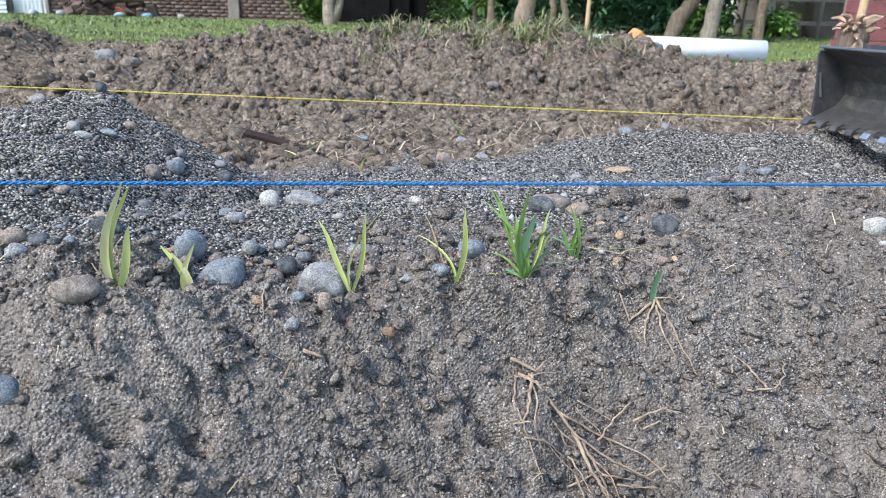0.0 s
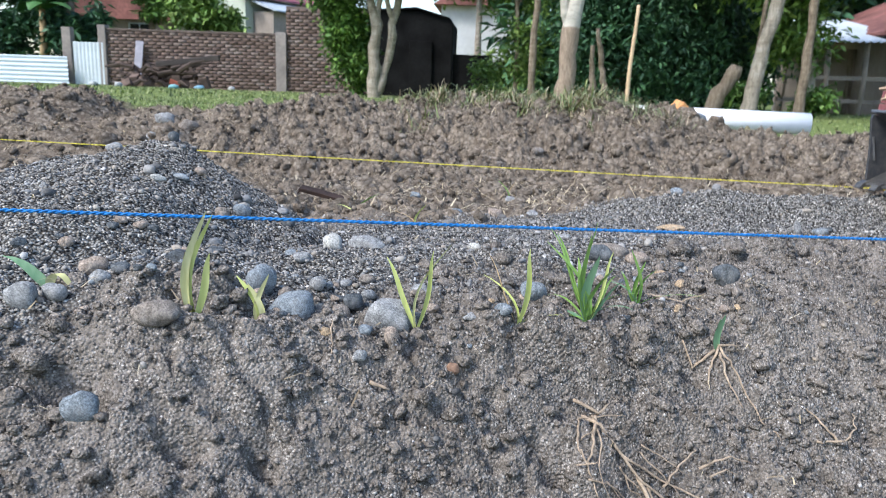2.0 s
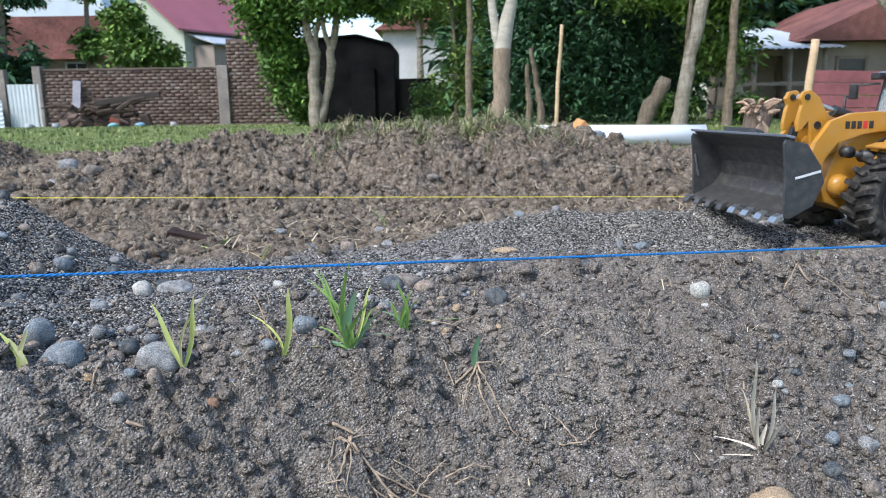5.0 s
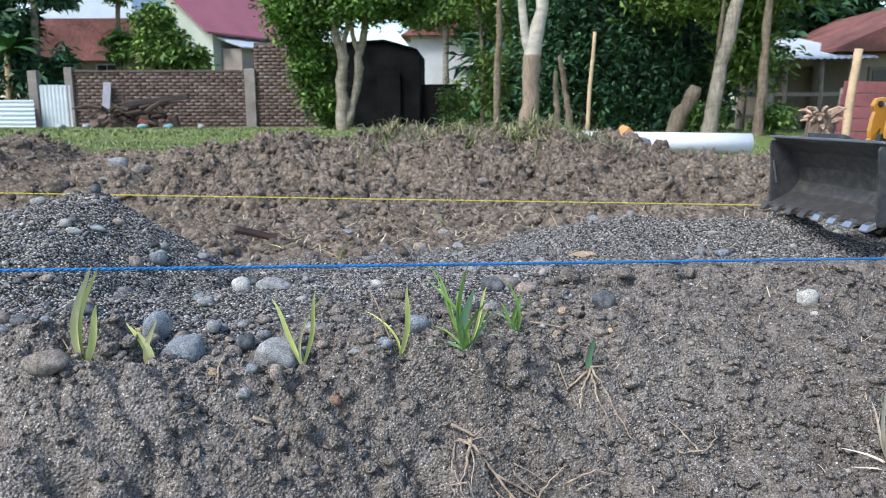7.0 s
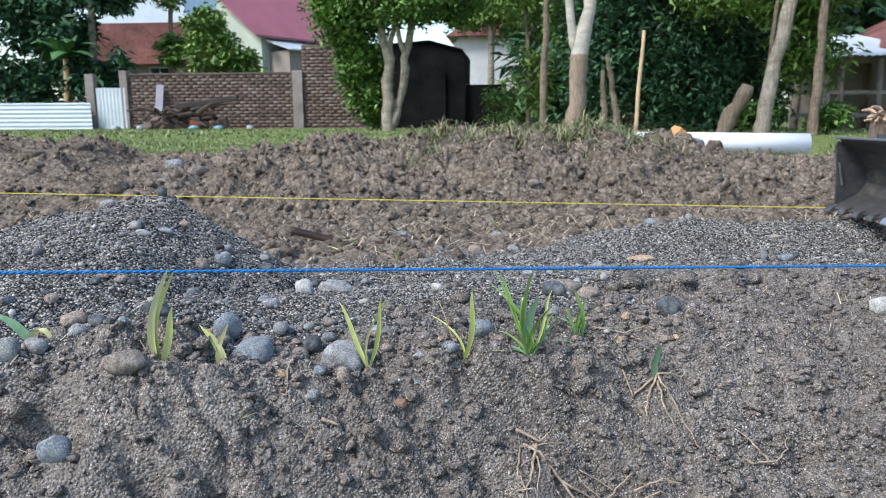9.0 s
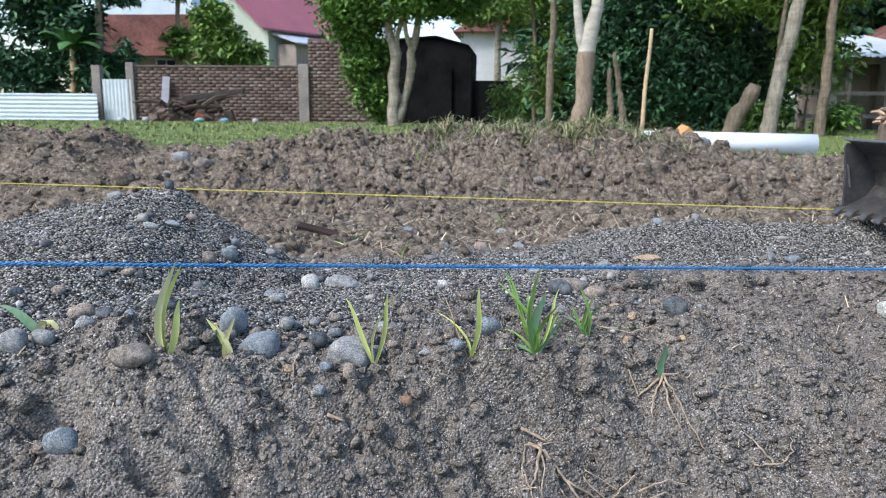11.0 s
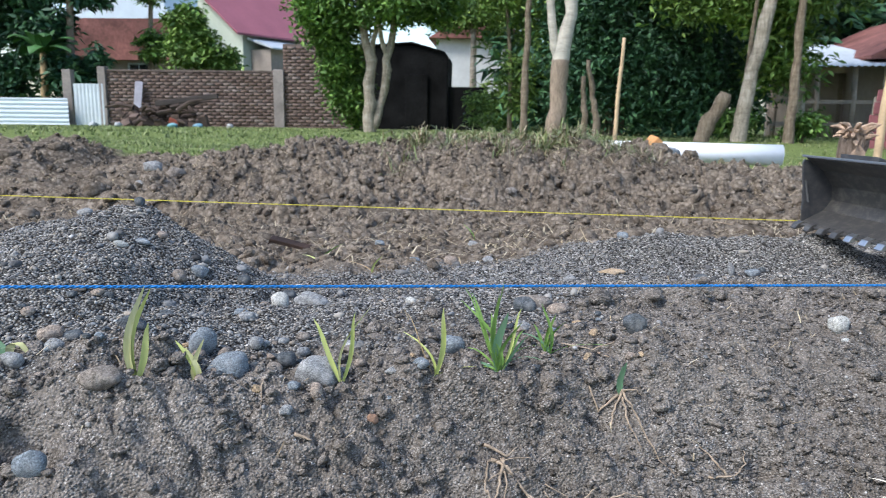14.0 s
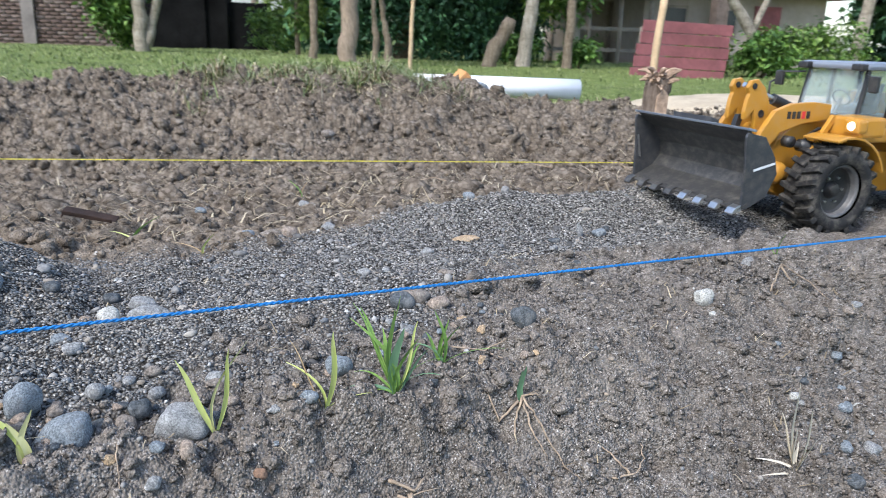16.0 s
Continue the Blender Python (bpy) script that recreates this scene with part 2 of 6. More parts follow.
def clumps_of(x, y, freq, seed, share=0.5, warp=0.5):
    """Rounded lumps of uneven size half sunk in the ground, about 1 / freq apart."""
    wx = x + warp / freq * vnoise(x * freq * 2.3, y * freq * 2.3, seed + 7) + 0.3 * warp / freq * vnoise(x * freq * 6.1, y * freq * 6.1, seed + 8)
    wy = y + warp / freq * vnoise(x * freq * 2.3, y * freq * 2.3, seed + 9) + 0.3 * warp / freq * vnoise(x * freq * 6.1, y * freq * 6.1, seed + 10)
    d, c = worley(wx, wy, freq, seed)
    big = np.clip((c - 1 + share) / share, 0, 1)
    dome = np.sqrt(np.clip(1 - (d / (0.3 + 0.4 * big)) ** 2, 0, 1))
    return dome * (0.35 + 0.65 * big) * (c > 1 - share) / freq * 0.6


CREST = ([-3, -1.75, -1.4, -1.3, -1.22, -1.02, -0.9, -0.69, -0.35, 0.0, 0.18, 0.5, 0.7, 0.8, 1.0, 1.3, 3], [0.12, 0.145, 0.15, 0.12, 0.06, 0.06, 0.1, 0.13, 0.138, 0.155, 0.168, 0.15, 0.1, 0.03, 0.0, 0.005, 0.01])
TOP = ([-0.03, 0.0, 0.03, 0.08, 0.14, 0.24, 0.45, 0.65, 1.0, 1.6], [0.068, 0.072, 0.081, 0.088, 0.091, 0.072, 0.058, 0.04, 0.018, 0.015])


PITS = [(0.03, 0.402, 0.006, 0.016), (0.022, 0.412, 0.004, 0.01), (-0.17, 0.335, 0.007, 0.016), (-0.13, 0.345, 0.005, 0.012), (0.125, 0.478, 0.008, 0.014), (0.25, 0.47, 0.006, 0.01), (-0.23, 0.345, 0.012, 0.012), (0.31, 0.52, 0.005, 0.01), (-0.27, 1.075, 0.016, 0.02)]


def along(x, y):
    """Distances along and across the trench's lip, which runs at 20 degrees."""
    u = 0.94 * x + 0.342 * (y - 0.455)
    v = -0.342 * x + 0.94 * (y - 0.455)
    return u, v + 0.016 * fbm(u, u * 0 + 3.1, 9, 3, 5)


def mound(x, y):
    dx, dy = x + 0.335, y - 0.716
    r = np.hypot(dx / np.where(dx > 0, 0.155, 0.40), dy / np.where(dy > 0, 0.17, 0.33))
    r = r * (1 + 0.25 * fbm(x, y, 9, 2, 31))
    return 0.1 * np.clip(1.0 - np.sqrt(r * r + 0.004), 0, 1)


def weights(x, y):
    """How much of gravel, turned soil and turf lies here."""
    u, v = along(x, y)
    n = fbm(x, y, 14, 3, 40)
    back = 0.40 + 0.10 * step(-0.1, 0.15, x) + 0.05 * step(0.5, 0.9, x)
    edge = 0.01 + 0.05 * step(-0.14, -0.02, u) + 0.09 * step(0.08, 0.3, u)
    gravel = step(edge - 0.03, edge + 0.05, v + 0.07 * n) * (1 - step(back - 0.05, back + 0.05, v + 0.1 * n))
    gravel = np.maximum(gravel, step(0.002, 0.012, mound(x, y)))
    dirt = step(back - 0.08, back + 0.06, v + 0.1 * n) * (1 - step(0.004, 0.012, mound(x, y)))
    turf = step(2.5, 2.62, y + 0.12 * n + 0.1 * fbm(x, y, 3, 2, 44)) + step(-0.7, -0.9, v)
    return gravel, dirt, np.clip(turf, 0, 1)


def height(x, y):
    x, y = np.asarray(x, float), np.asarray(y, float)
    u, v = along(x, y)
    z = np.interp(v, *TOP) - 0.018 * step(0.15, 0.45, x) * step(0.02, 0.1, v) * (1 - step(0.16, 0.24, v))
    z = z + mound(x, y) + 0.019 * step(-0.13, -0.21, u) * (1 - step(0.05, 0.3, v))
    ridge = np.exp(-(((y - 0.97 - 0.05 * fbm(x, y, 5, 2, 8)) / 0.06) ** 2)) * step(0.06, 0.22, x) * (1 - step(0.48, 0.6, x))
    z = z + 0.042 * ridge * (0.85 + 0.6 * fbm(x, y, 11, 2, 9))
    g, d, turf = weights(x, y)
    # the bank of turned soil and its crest
    crest = np.interp(x, *CREST) + 0.03 * fbm(x, y * 0, 4, 3, 12)
    wob = y + 0.12 * fbm(x, y, 2.5, 2, 14)
    bank = np.interp(wob, [1.55, 1.85, 2.15, 2.4, 2.5, 2.9], [0, 0.22, 0.72, 1.0, 0.95, 0.0])
    yard = 0.09 - 0.39 * np.clip((y - 2.5) / 21.5, 0, 1) - 0.075 * step(0.9, 1.8, x) * (1 - step(6, 14, y))
    base = z * (1 - step(1.6, 2.5, y)) + yard * step(1.6, 2.5, y)
    z = np.where(y > 1.5, base + np.clip(crest - base, 0, 1) * bank, z)
    # relief
    raked = step(-0.06, 0.05, x) * (1 - step(0.28, 0.42, x)) * np.clip(0.6 + 2 * fbm(x, y, 6, 2, 61), 0, 1)
    rel = g * (0.009 * fbm(x, y, 22, 3, 20) + 0.004 * fbm(x, y, 110, 2, 21) + 0.0016 * raked * np.sin(330 * v + 9 * fbm(x, y, 9, 2, 62)))
    rel = rel + g * 0.3 * clumps_of(x, y, 110, 63, 0.35)
    yy = y * 1.5
    loose = 0.3 + 0.7 * step(-0.12, 0.16, fbm(x, yy, 7, 2, 64))
    lumps = 0.016 * fbm(x, yy, 10, 2, 22) + 0.007 * fbm(x, yy, 30, 3, 23) + 0.0035 * fbm(x, yy, 120, 2, 27)
    lumps = lumps + loose * (0.55 * clumps_of(x, yy, 24, 65, 0.4) + 0.6 * clumps_of(x, yy, 55, 66, 0.5)) + (0.35 + 0.65 * loose) * 0.6 * clumps_of(x, yy, 130, 67, 0.5)
    lumps = lumps - 0.45 * loose * clumps_of(x, yy, 32, 75, 0.3) - 0.55 * clumps_of(x, yy, 75, 76, 0.35)
    lumps = lumps - 0.008 * loose * np.exp(-((fbm(x, yy, 12, 3, 33) / 0.03) ** 2))
    rel = rel + (1 - g) * (1 - d) * lumps * (1 - step(-0.35, -0.6, v))
    clods = 0.07 * np.abs(fbm(x, y * 1.3, 6, 2, 24, 0.5)) + 0.7 * clumps_of(x, y * 1.2, 15, 68, 0.45) + 1.1 * clumps_of(x, y * 1.3, 36, 69, 0.6) + 1.0 * clumps_of(x, y * 1.2, 80, 70, 0.6) + 0.012 * fbm(x, y, 40, 3, 25)
    rel = rel + d * (1 - turf) * (clods - 0.02) * (0.4 + 0.6 * step(1.3, 1.9, y))
    # shaded hollow along the foot of the turned soil
    foot = y + 0.1 * fbm(x, y * 0, 3, 2, 58)
    rel = rel - 0.035 * d * np.exp(-(((foot - 1.62) / 0.09) ** 2)) * (1 - step(-0.45, -0.25, x))
    rel = rel + turf * 0.03 * fbm(x, y, 1.5, 4, 26)
    # the trench
    s = 1.15 - 0.5 * step(0.08, 0.33, u) - 0.25 * step(-0.1, -0.26, u)
    vv = np.minimum(v, 0)
    drop = s * (np.sqrt(vv * vv + 0.0001) - 0.01)
    cut = np.minimum(drop, 0.42)
    cut = np.where(v < -0.75, cut * (1 - step(-0.75, -1.0, v)), cut)
    # hollows where lumps have fallen out of the bank
    for px, py, r, deep in PITS:
        rel = rel - 2.2 * deep * np.exp(-(((x - px) / (r * 1.5)) ** 2 + ((y - py) / r) ** 2))
    return z + rel - cut


def spread(a, b, n):
    return np.linspace(a, b, n, endpoint=False)


def grow(a, b, first):
    """Steps from a to b that widen by a tenth each time."""
    out, d = [a], first
    while abs(out[-1] - a) < abs(b - a):
        out.append(out[-1] + math.copysign(d, b - a))
        d *= 1.12
    return np.array(out)


xs = np.concatenate([grow(-0.75, -150, 0.004)[:0:-1], spread(-0.75, 0.95, 640), grow(0.95, 150, 0.004)])
ys = np.concatenate([grow(0.22, -60, 0.006)[:0:-1], spread(0.22, 0.7, 210), spread(0.7, 1.1, 110), spread(1.1, 2.7, 250), grow(2.7, 300, 0.012)])
gx, gy = np.meshgrid(xs, ys)
gz = height(gx, gy)
nx, ny = len(xs), len(ys)
idx = np.arange(nx * ny).reshape(ny, nx)
quads = np.stack([idx[:-1, :-1], idx[:-1, 1:], idx[1:, 1:], idx[1:, :-1]], -1).reshape(-1, 4)
ground_me = raw_mesh("ground", np.stack([gx, gy, gz], -1).reshape(-1, 3), quads)
for attr, w in zip(("gravel", "dirt", "turf"), weights(gx, gy)):
    a = ground_me.attributes.new(attr, "FLOAT", "POINT")
    a.data.foreach_set("value", w.ravel().astype(np.float32))
ground_me.shade_smooth()
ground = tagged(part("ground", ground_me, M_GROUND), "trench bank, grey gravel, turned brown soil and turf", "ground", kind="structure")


def hz(x, y):
    """Height of the ground sheet at one place."""
    i = min(max(int(np.searchsorted(xs, x)) - 1, 0), nx - 2)
    j = min(max(int(np.searchsorted(ys, y)) - 1, 0), ny - 2)
    fx, fy = (x - xs[i]) / (xs[i + 1] - xs[i]), (y - ys[j]) / (ys[j + 1] - ys[j])
    return float((gz[j, i] * (1 - fx) + gz[j, i + 1] * fx) * (1 - fy) + (gz[j + 1, i] * (1 - fx) + gz[j + 1, i + 1] * fx) * fy)


# ---- loose grains and clods ----
def ico(sub):
    if sub == 0:
        v = np.array([(1, 0, 0), (-1, 0, 0), (0, 1, 0), (0, -1, 0), (0, 0, 1), (0, 0, -1)], float)
        return v, np.array([(0, 2, 4), (2, 1, 4), (1, 3, 4), (3, 0, 4), (2, 0, 5), (1, 2, 5), (3, 1, 5), (0, 3, 5)])
    bm = bmesh.new()
    bmesh.ops.create_icosphere(bm, subdivisions=sub, radius=1.0)
    v = np.array([p.co[:] for p in bm.verts])
    f = np.array([[p.index for p in q.verts] for q in bm.faces])
    bm.free()
    return v, f


def scatter(name, n, area, size, keep, material, label, category, sub=1, flat=0.7, sink=0.25, seed=1, power=2.2, rough=0.3):
    """One mesh of many loose lumps strewn over an area where keep() is high."""
    rng = np.random.default_rng(seed)
    x = rng.uniform(area[0], area[1], n)
    y = rng.uniform(area[2], area[3], n)
    ok = rng.random(n) < keep(x, y)
    x, y = x[ok], y[ok]
    n = len(x)
    r = size[0] + (size[1] - size[0]) * rng.random(n) ** power
    v, f = ico(sub)
    k = len(v)
    jag = 1 + rough * (rng.random((n, k, 1)) - 0.5) * 2
    p = v[None] * jag * np.stack([rng.uniform(0.7, 1.3, n), rng.uniform(0.7, 1.1, n), rng.uniform(flat * 0.7, flat * 1.2, n)], -1)[:, None]
    a = rng.uniform(0, 6.283, n)
    tilt = rng.normal(0, 0.4, n)
    ca, sa, ct, st = np.cos(a)[:, None], np.sin(a)[:, None], np.cos(tilt)[:, None], np.sin(tilt)[:, None]
    px, py, pz = p[..., 0], p[..., 1], p[..., 2]
    py, pz = py * ct - pz * st, py * st + pz * ct
    px, py = px * ca - py * sa, px * sa + py * ca
    z = height(x, y) + r * (flat - 2 * flat * sink) * 0.5
    out = np.stack([px, py, pz], -1) * r[:, None, None] + np.stack([x, y, z], -1)[:, None]
    faces = (f[None] + (np.arange(n) * k)[:, None, None]).reshape(-1, 3)
    me = raw_mesh(name, out.reshape(-1, 3), faces)
    if sub > 1 and rough < 0.25:
        me.shade_smooth()
    return tagged(part(name, me, material), label, category, kind="stuff")


def w_gravel(x, y):
    return np.clip(weights(x, y)[0], 0.0, 1)


def w_bank(x, y):
    g, d, t = weights(x, y)
    return (1 - g) * (1 - d) * (along(x, y)[1] > -0.3) * (0.5 + 0.6 * (fbm(x, y, 20, 2, 60) > 0))


def w_dirt(x, y):
    g, d, t = weights(x, y)
    return np.clip(d * (1 - t), 0, 1)

scatter("fine_gravel", 190000, (-0.62, 1.3, 0.25, 1.2), (0.0007, 0.0019), w_gravel, M_GRAIN, "fine grey river gravel spread over the lip", "gravel", sub=0, seed=22, power=1.4, rough=0.35)
scatter("gravel", 13000, (-0.62, 1.3, 0.25, 1.2), (0.0013, 0.0032), w_gravel, M_GRAIN, "loose grey river gravel spread over the lip", "gravel", seed=2, power=2.6, rough=0.28)
scatter("coarse_gravel", 520, (-0.62, 1.3, 0.25, 1.2), (0.003, 0.007), w_gravel, M_GRAIN, "coarser grey pebbles in the gravel", "gravel", sub=2, seed=3, power=3, rough=0.2)
scatter("soil_grit", 150000, (-0.6, 0.8, 0.15, 0.75), (0.0005, 0.0015), w_bank, M_CRUMB, "grit of grey-brown soil on the trench bank", "soil", sub=0, seed=24, power=1.8, rough=0.4)
scatter("soil_crumbs", 36000, (-0.6, 0.8, 0.15, 0.75), (0.0012, 0.0038), w_bank, M_BANK_LUMP, "crumbs of grey-brown soil on the trench bank", "soil", seed=4, power=2.5, rough=0.4)
scatter("soil_lumps", 4200, (-0.6, 0.8, 0.2, 0.75), (0.0025, 0.009), w_bank, M_BANK_LUMP, "lumps of grey-brown soil on the trench bank", "soil", sub=2, seed=14, power=2.8, rough=0.3, sink=0.35)
scatter("bank_pebbles", 2600, (-0.6, 0.8, 0.2, 0.75), (0.001, 0.003), w_bank, M_GRAIN, "small pale and dark pebbles in the trench bank", "gravel", seed=15, power=2.5, rough=0.2)
scatter("soil_bits", 24000, (-1.9, 2.0, 0.85, 2.62), (0.0015, 0.005), w_dirt, M_CLOD, "bits of turned brown soil", "soil", sub=0, seed=25, flat=0.8, power=1.8, rough=0.5)
scatter("soil_clods", 17000, (-2.0, 2.0, 0.85, 2.62), (0.003, 0.012), w_dirt, M_DIRT_LUMP, "small clods of turned brown soil", "soil", seed=5, flat=0.8, power=3, rough=0.4)
scatter("large_clods", 1500, (-2.0, 2.0, 1.15, 2.62), (0.008, 0.03), w_dirt, M_DIRT_LUMP, "large clods of turned brown soil", "soil", sub=2, seed=6, flat=0.7, power=2.6, rough=0.28, sink=0.6)

# ---- leaves ----
def leaf_mesh(name, clumps, length, width, seed, droop=0.25, per=26):
    """Leaves in sprays: clumps are (x, y, z, rx, ry, rz, count)."""
    rng = np.random.default_rng(seed)
    cs, rs = [], []
    for x, y, z, rx, ry, rz, n in clumps:
        k = max(1, n // per)
        d = rng.normal(size=(k, 3))
        d /= np.linalg.norm(d, axis=1)[:, None]
        d *= rng.random((k, 1)) ** 0.45
        c = np.array([x, y, z]) + d * np.array([rx, ry, rz])
        cs.append(np.repeat(c, per, 0))
        rs.append(np.full(k * per, 0.34 * min(rx, rz) ** 0.7))
    c, r = np.concatenate(cs), np.concatenate(rs)
    n = len(c)
    c = c + rng.normal(size=(n, 3)) * r[:, None] * np.array([0.55, 0.55, 0.4])
    a = rng.uniform(0, 6.283, n)
    el = rng.normal(-droop, 0.45, n)
    d = np.stack([np.cos(a) * np.cos(el), np.sin(a) * np.cos(el), np.sin(el)], -1)
    s = np.cross(d, rng.normal(size=(n, 3)) * 0.5 + np.array([0, 0, 1.0]))
    s /= np.linalg.norm(s, axis=1)[:, None] + 1e-9
    up = np.cross(s, d)
    L = (length * rng.uniform(0.6, 1.25, n))[:, None]
    W = (width * rng.uniform(0.7, 1.2, n))[:, None]
    v = np.stack([c, c + d * L * 0.45 + s * W + up * W * 0.3, c + d * L - up * L * 0.12, c + d * L * 0.45 - s * W + up * W * 0.3], 1)
    b = (np.arange(n) * 4)[:, None]
    f = np.concatenate([b + np.array([[0, 1, 2]]), b + np.array([[0, 2, 3]])])
    return raw_mesh(name, v.reshape(-1, 3), f)


def leaf_mat(name, dark, mid, light):
    m = Mat(name, 0.55, spec=0.3)
    rnd = m.t.nodes.new("ShaderNodeNewGeometry").outputs["Random Per Island"]
    c = m.ramp(rnd, [(0.0, dark), (0.55, mid), (1.0, light)])
    s = m.ramp(m.noise(1.3, 3), [(0.35, (0.6, 0.6, 0.6)), (0.65, (1.1, 1.1, 1.0))])
    m.colour(m.mix(1.0, c, s, "MULTIPLY"))
    m.b.inputs["Transmission Weight"].default_value = 0.0
    return m.m


def bark_mat(name, lo, hi, band=(6, 6, 1.2)):
    m = Mat(name, 0.9, spec=0.15)
    a = m.ramp(m.noise(6, 6, 0.7, band), [(0.3, lo), (0.7, hi)])
    b = m.ramp(m.noise(3, 5, 0.7, (1, 1, 4)), [(0.35, (0.6, 0.58, 0.55)), (0.6, (1, 1, 1))])
    m.colour(m.mix(1.0, a, b, "MULTIPLY"))
    m.bump(m.noise(22, 5, 0.7, band), 0.8, 0.02)
    return m.m


L_DARK = leaf_mat("dark_leaf", (0.016, 0.05, 0.028), (0.045, 0.115, 0.06), (0.09, 0.2, 0.085))
L_MID = leaf_mat("green_leaf", (0.03, 0.075, 0.015), (0.09, 0.19, 0.035), (0.2, 0.33, 0.07))
L_LIGHT = leaf_mat("light_leaf", (0.06, 0.12, 0.025), (0.14, 0.25, 0.05), (0.27, 0.38, 0.1))
BARK_GREY = bark_mat("grey_bark", (0.2, 0.17, 0.13), (0.5, 0.45, 0.37))
BARK_BROWN = bark_mat("brown_bark", (0.11, 0.085, 0.06), (0.33, 0.27, 0.2))


def two_tone_bark():
    """Rough brown bark below, smooth pale grey skin above."""
    m = Mat("two_tone_bark", 0.9, spec=0.15)
    sep = m.t.nodes.new("ShaderNodeSeparateXYZ")
    m.link(m.coord.outputs["Object"], sep.inputs[0])
    add = m.t.nodes.new("ShaderNodeMath")
    add.operation = "MULTIPLY_ADD"
    m.link(m.noise(7, 5, 0.7), add.inputs[0])
    add.inputs[1].default_value = -0.1
    m.link(sep.outputs[2], add.inputs[2])
    low = m.ramp(m.noise(9, 6, 0.7, (5, 5, 1.2)), [(0.3, (0.15, 0.115, 0.085)), (0.7, (0.37, 0.285, 0.215))])
    high = m.ramp(m.noise(5, 6, 0.7, (1, 1, 3)), [(0.3, (0.27, 0.25, 0.21)), (0.65, (0.52, 0.48, 0.41))])
    m.colour(m.mix(m.ramp(add.outputs[0], [(0.98, (0, 0, 0)), (1.0, (1, 1, 1))]), low, high))
    m.bump(m.noise(22, 5, 0.7, (5, 5, 1.2)), 0.7, 0.02)
    return m.m


BARK_TWO = two_tone_bark()


def tree(label, limbs, clumps, leaf, bark, length=0.16, width=0.035, seed=1, category="tree", name="tree"):
    """limbs: lists of (x, y, z, radius); the first is the trunk."""
    x, y, z, _ = limbs[0][0]
    t = thing(name, label, category, pose(x, y, z))
    rng = random.Random(seed)
    for i, limb in enumerate(limbs):
        bm = bmesh.new()
        pts = []
        for a, b in zip(limb, limb[1:]):
            for k in range(4):
                w = k / 4
                pts.append(tuple(p + (q - p) * w for p, q in zip(a, b)))
        pts.append(limb[-1])
        pts = [(p[0] - x + rng.uniform(-0.3, 0.3) * p[3], p[1] - y, p[2] - z, p[3] * rng.uniform(0.86, 1.12)) for p in pts]
        tube(bm, [p[:3] for p in pts], [p[3] for p in pts], 12)
        smooth(part("trunk" if i == 0 else "limb", bm, bark, t))
    if clumps:
        me = leaf_mesh("crown", [(c[0] - x, c[1] - y, c[2] - z, *c[3:]) for c in clumps], length, width, seed)
        part("crown", me, leaf, t)
    return t


def yard(x, y):
    return hz(x, y) - 0.03


# ---- far side of the yard ----
M_BRICK = island_mat("old_brick", [(0.0, (0.1, 0.068, 0.055)), (0.4, (0.14, 0.097, 0.08)), (0.75, (0.165, 0.12, 0.1)), (1.0, (0.2, 0.16, 0.14))], 0.9, speckle=9)
M_MORTAR = simple("weathered_mortar", (0.13, 0.1, 0.085), 0.95, scale=2.0, var=0.4)
M_CONCRETE = simple("grey_concrete", (0.24, 0.21, 0.19), 0.9, scale=1.5, var=0.3)
M_ZINC = simple("pale_zinc", (0.5, 0.55, 0.58), 0.5, 0.2, 0.15, 1.2, 0.1)
M_WHITE_SHEET = simple("white_sheet_metal", (0.5, 0.57, 0.63), 0.5, 0.0, 0.08, 1.2, 0.1)
M_RUST_ROOF = simple("rusty_roof", (0.22, 0.095, 0.08), 0.8, 0.0, 0.55, 0.9, 0.2)
M_MAROON = simple("maroon_roof_paint", (0.3, 0.1, 0.12), 0.6, 0.0, 0.12, 0.8, 0.1)
M_PALE_WALL = simple("pale_green_plaster", (0.5, 0.55, 0.46), 0.9, 0.0, 0.1, 0.7, 0.1)
M_TAN_WALL = simple("tan_plaster", (0.34, 0.29, 0.25), 0.9, 0.0, 0.2, 0.9, 0.1)
M_BLACK = simple("black_sheeting", (0.009, 0.009, 0.009), 0.95, 0.0, 0.5, 2.0, 0.3, 0.02, 0.05)
M_WOOD_GREY = simple("weathered_wood", (0.26, 0.22, 0.18), 0.9, 0.0, 0.35, 3.0, 0.4, 0.01)
M_WOOD_RED = simple("maroon_board_paint", (0.24, 0.085, 0.09), 0.8, 0.0, 0.3, 2.5, 0.3, 0.01)
M_WOOD_TAN = simple("fresh_wood", (0.5, 0.36, 0.22), 0.8, 0.0, 0.25, 8.0, 0.3, 0.003)
M_GLASS_DARK = simple("dark_window", (0.03, 0.035, 0.04), 0.2, 0.0, 0.2, 3.0, 0.0, spec=0.5)


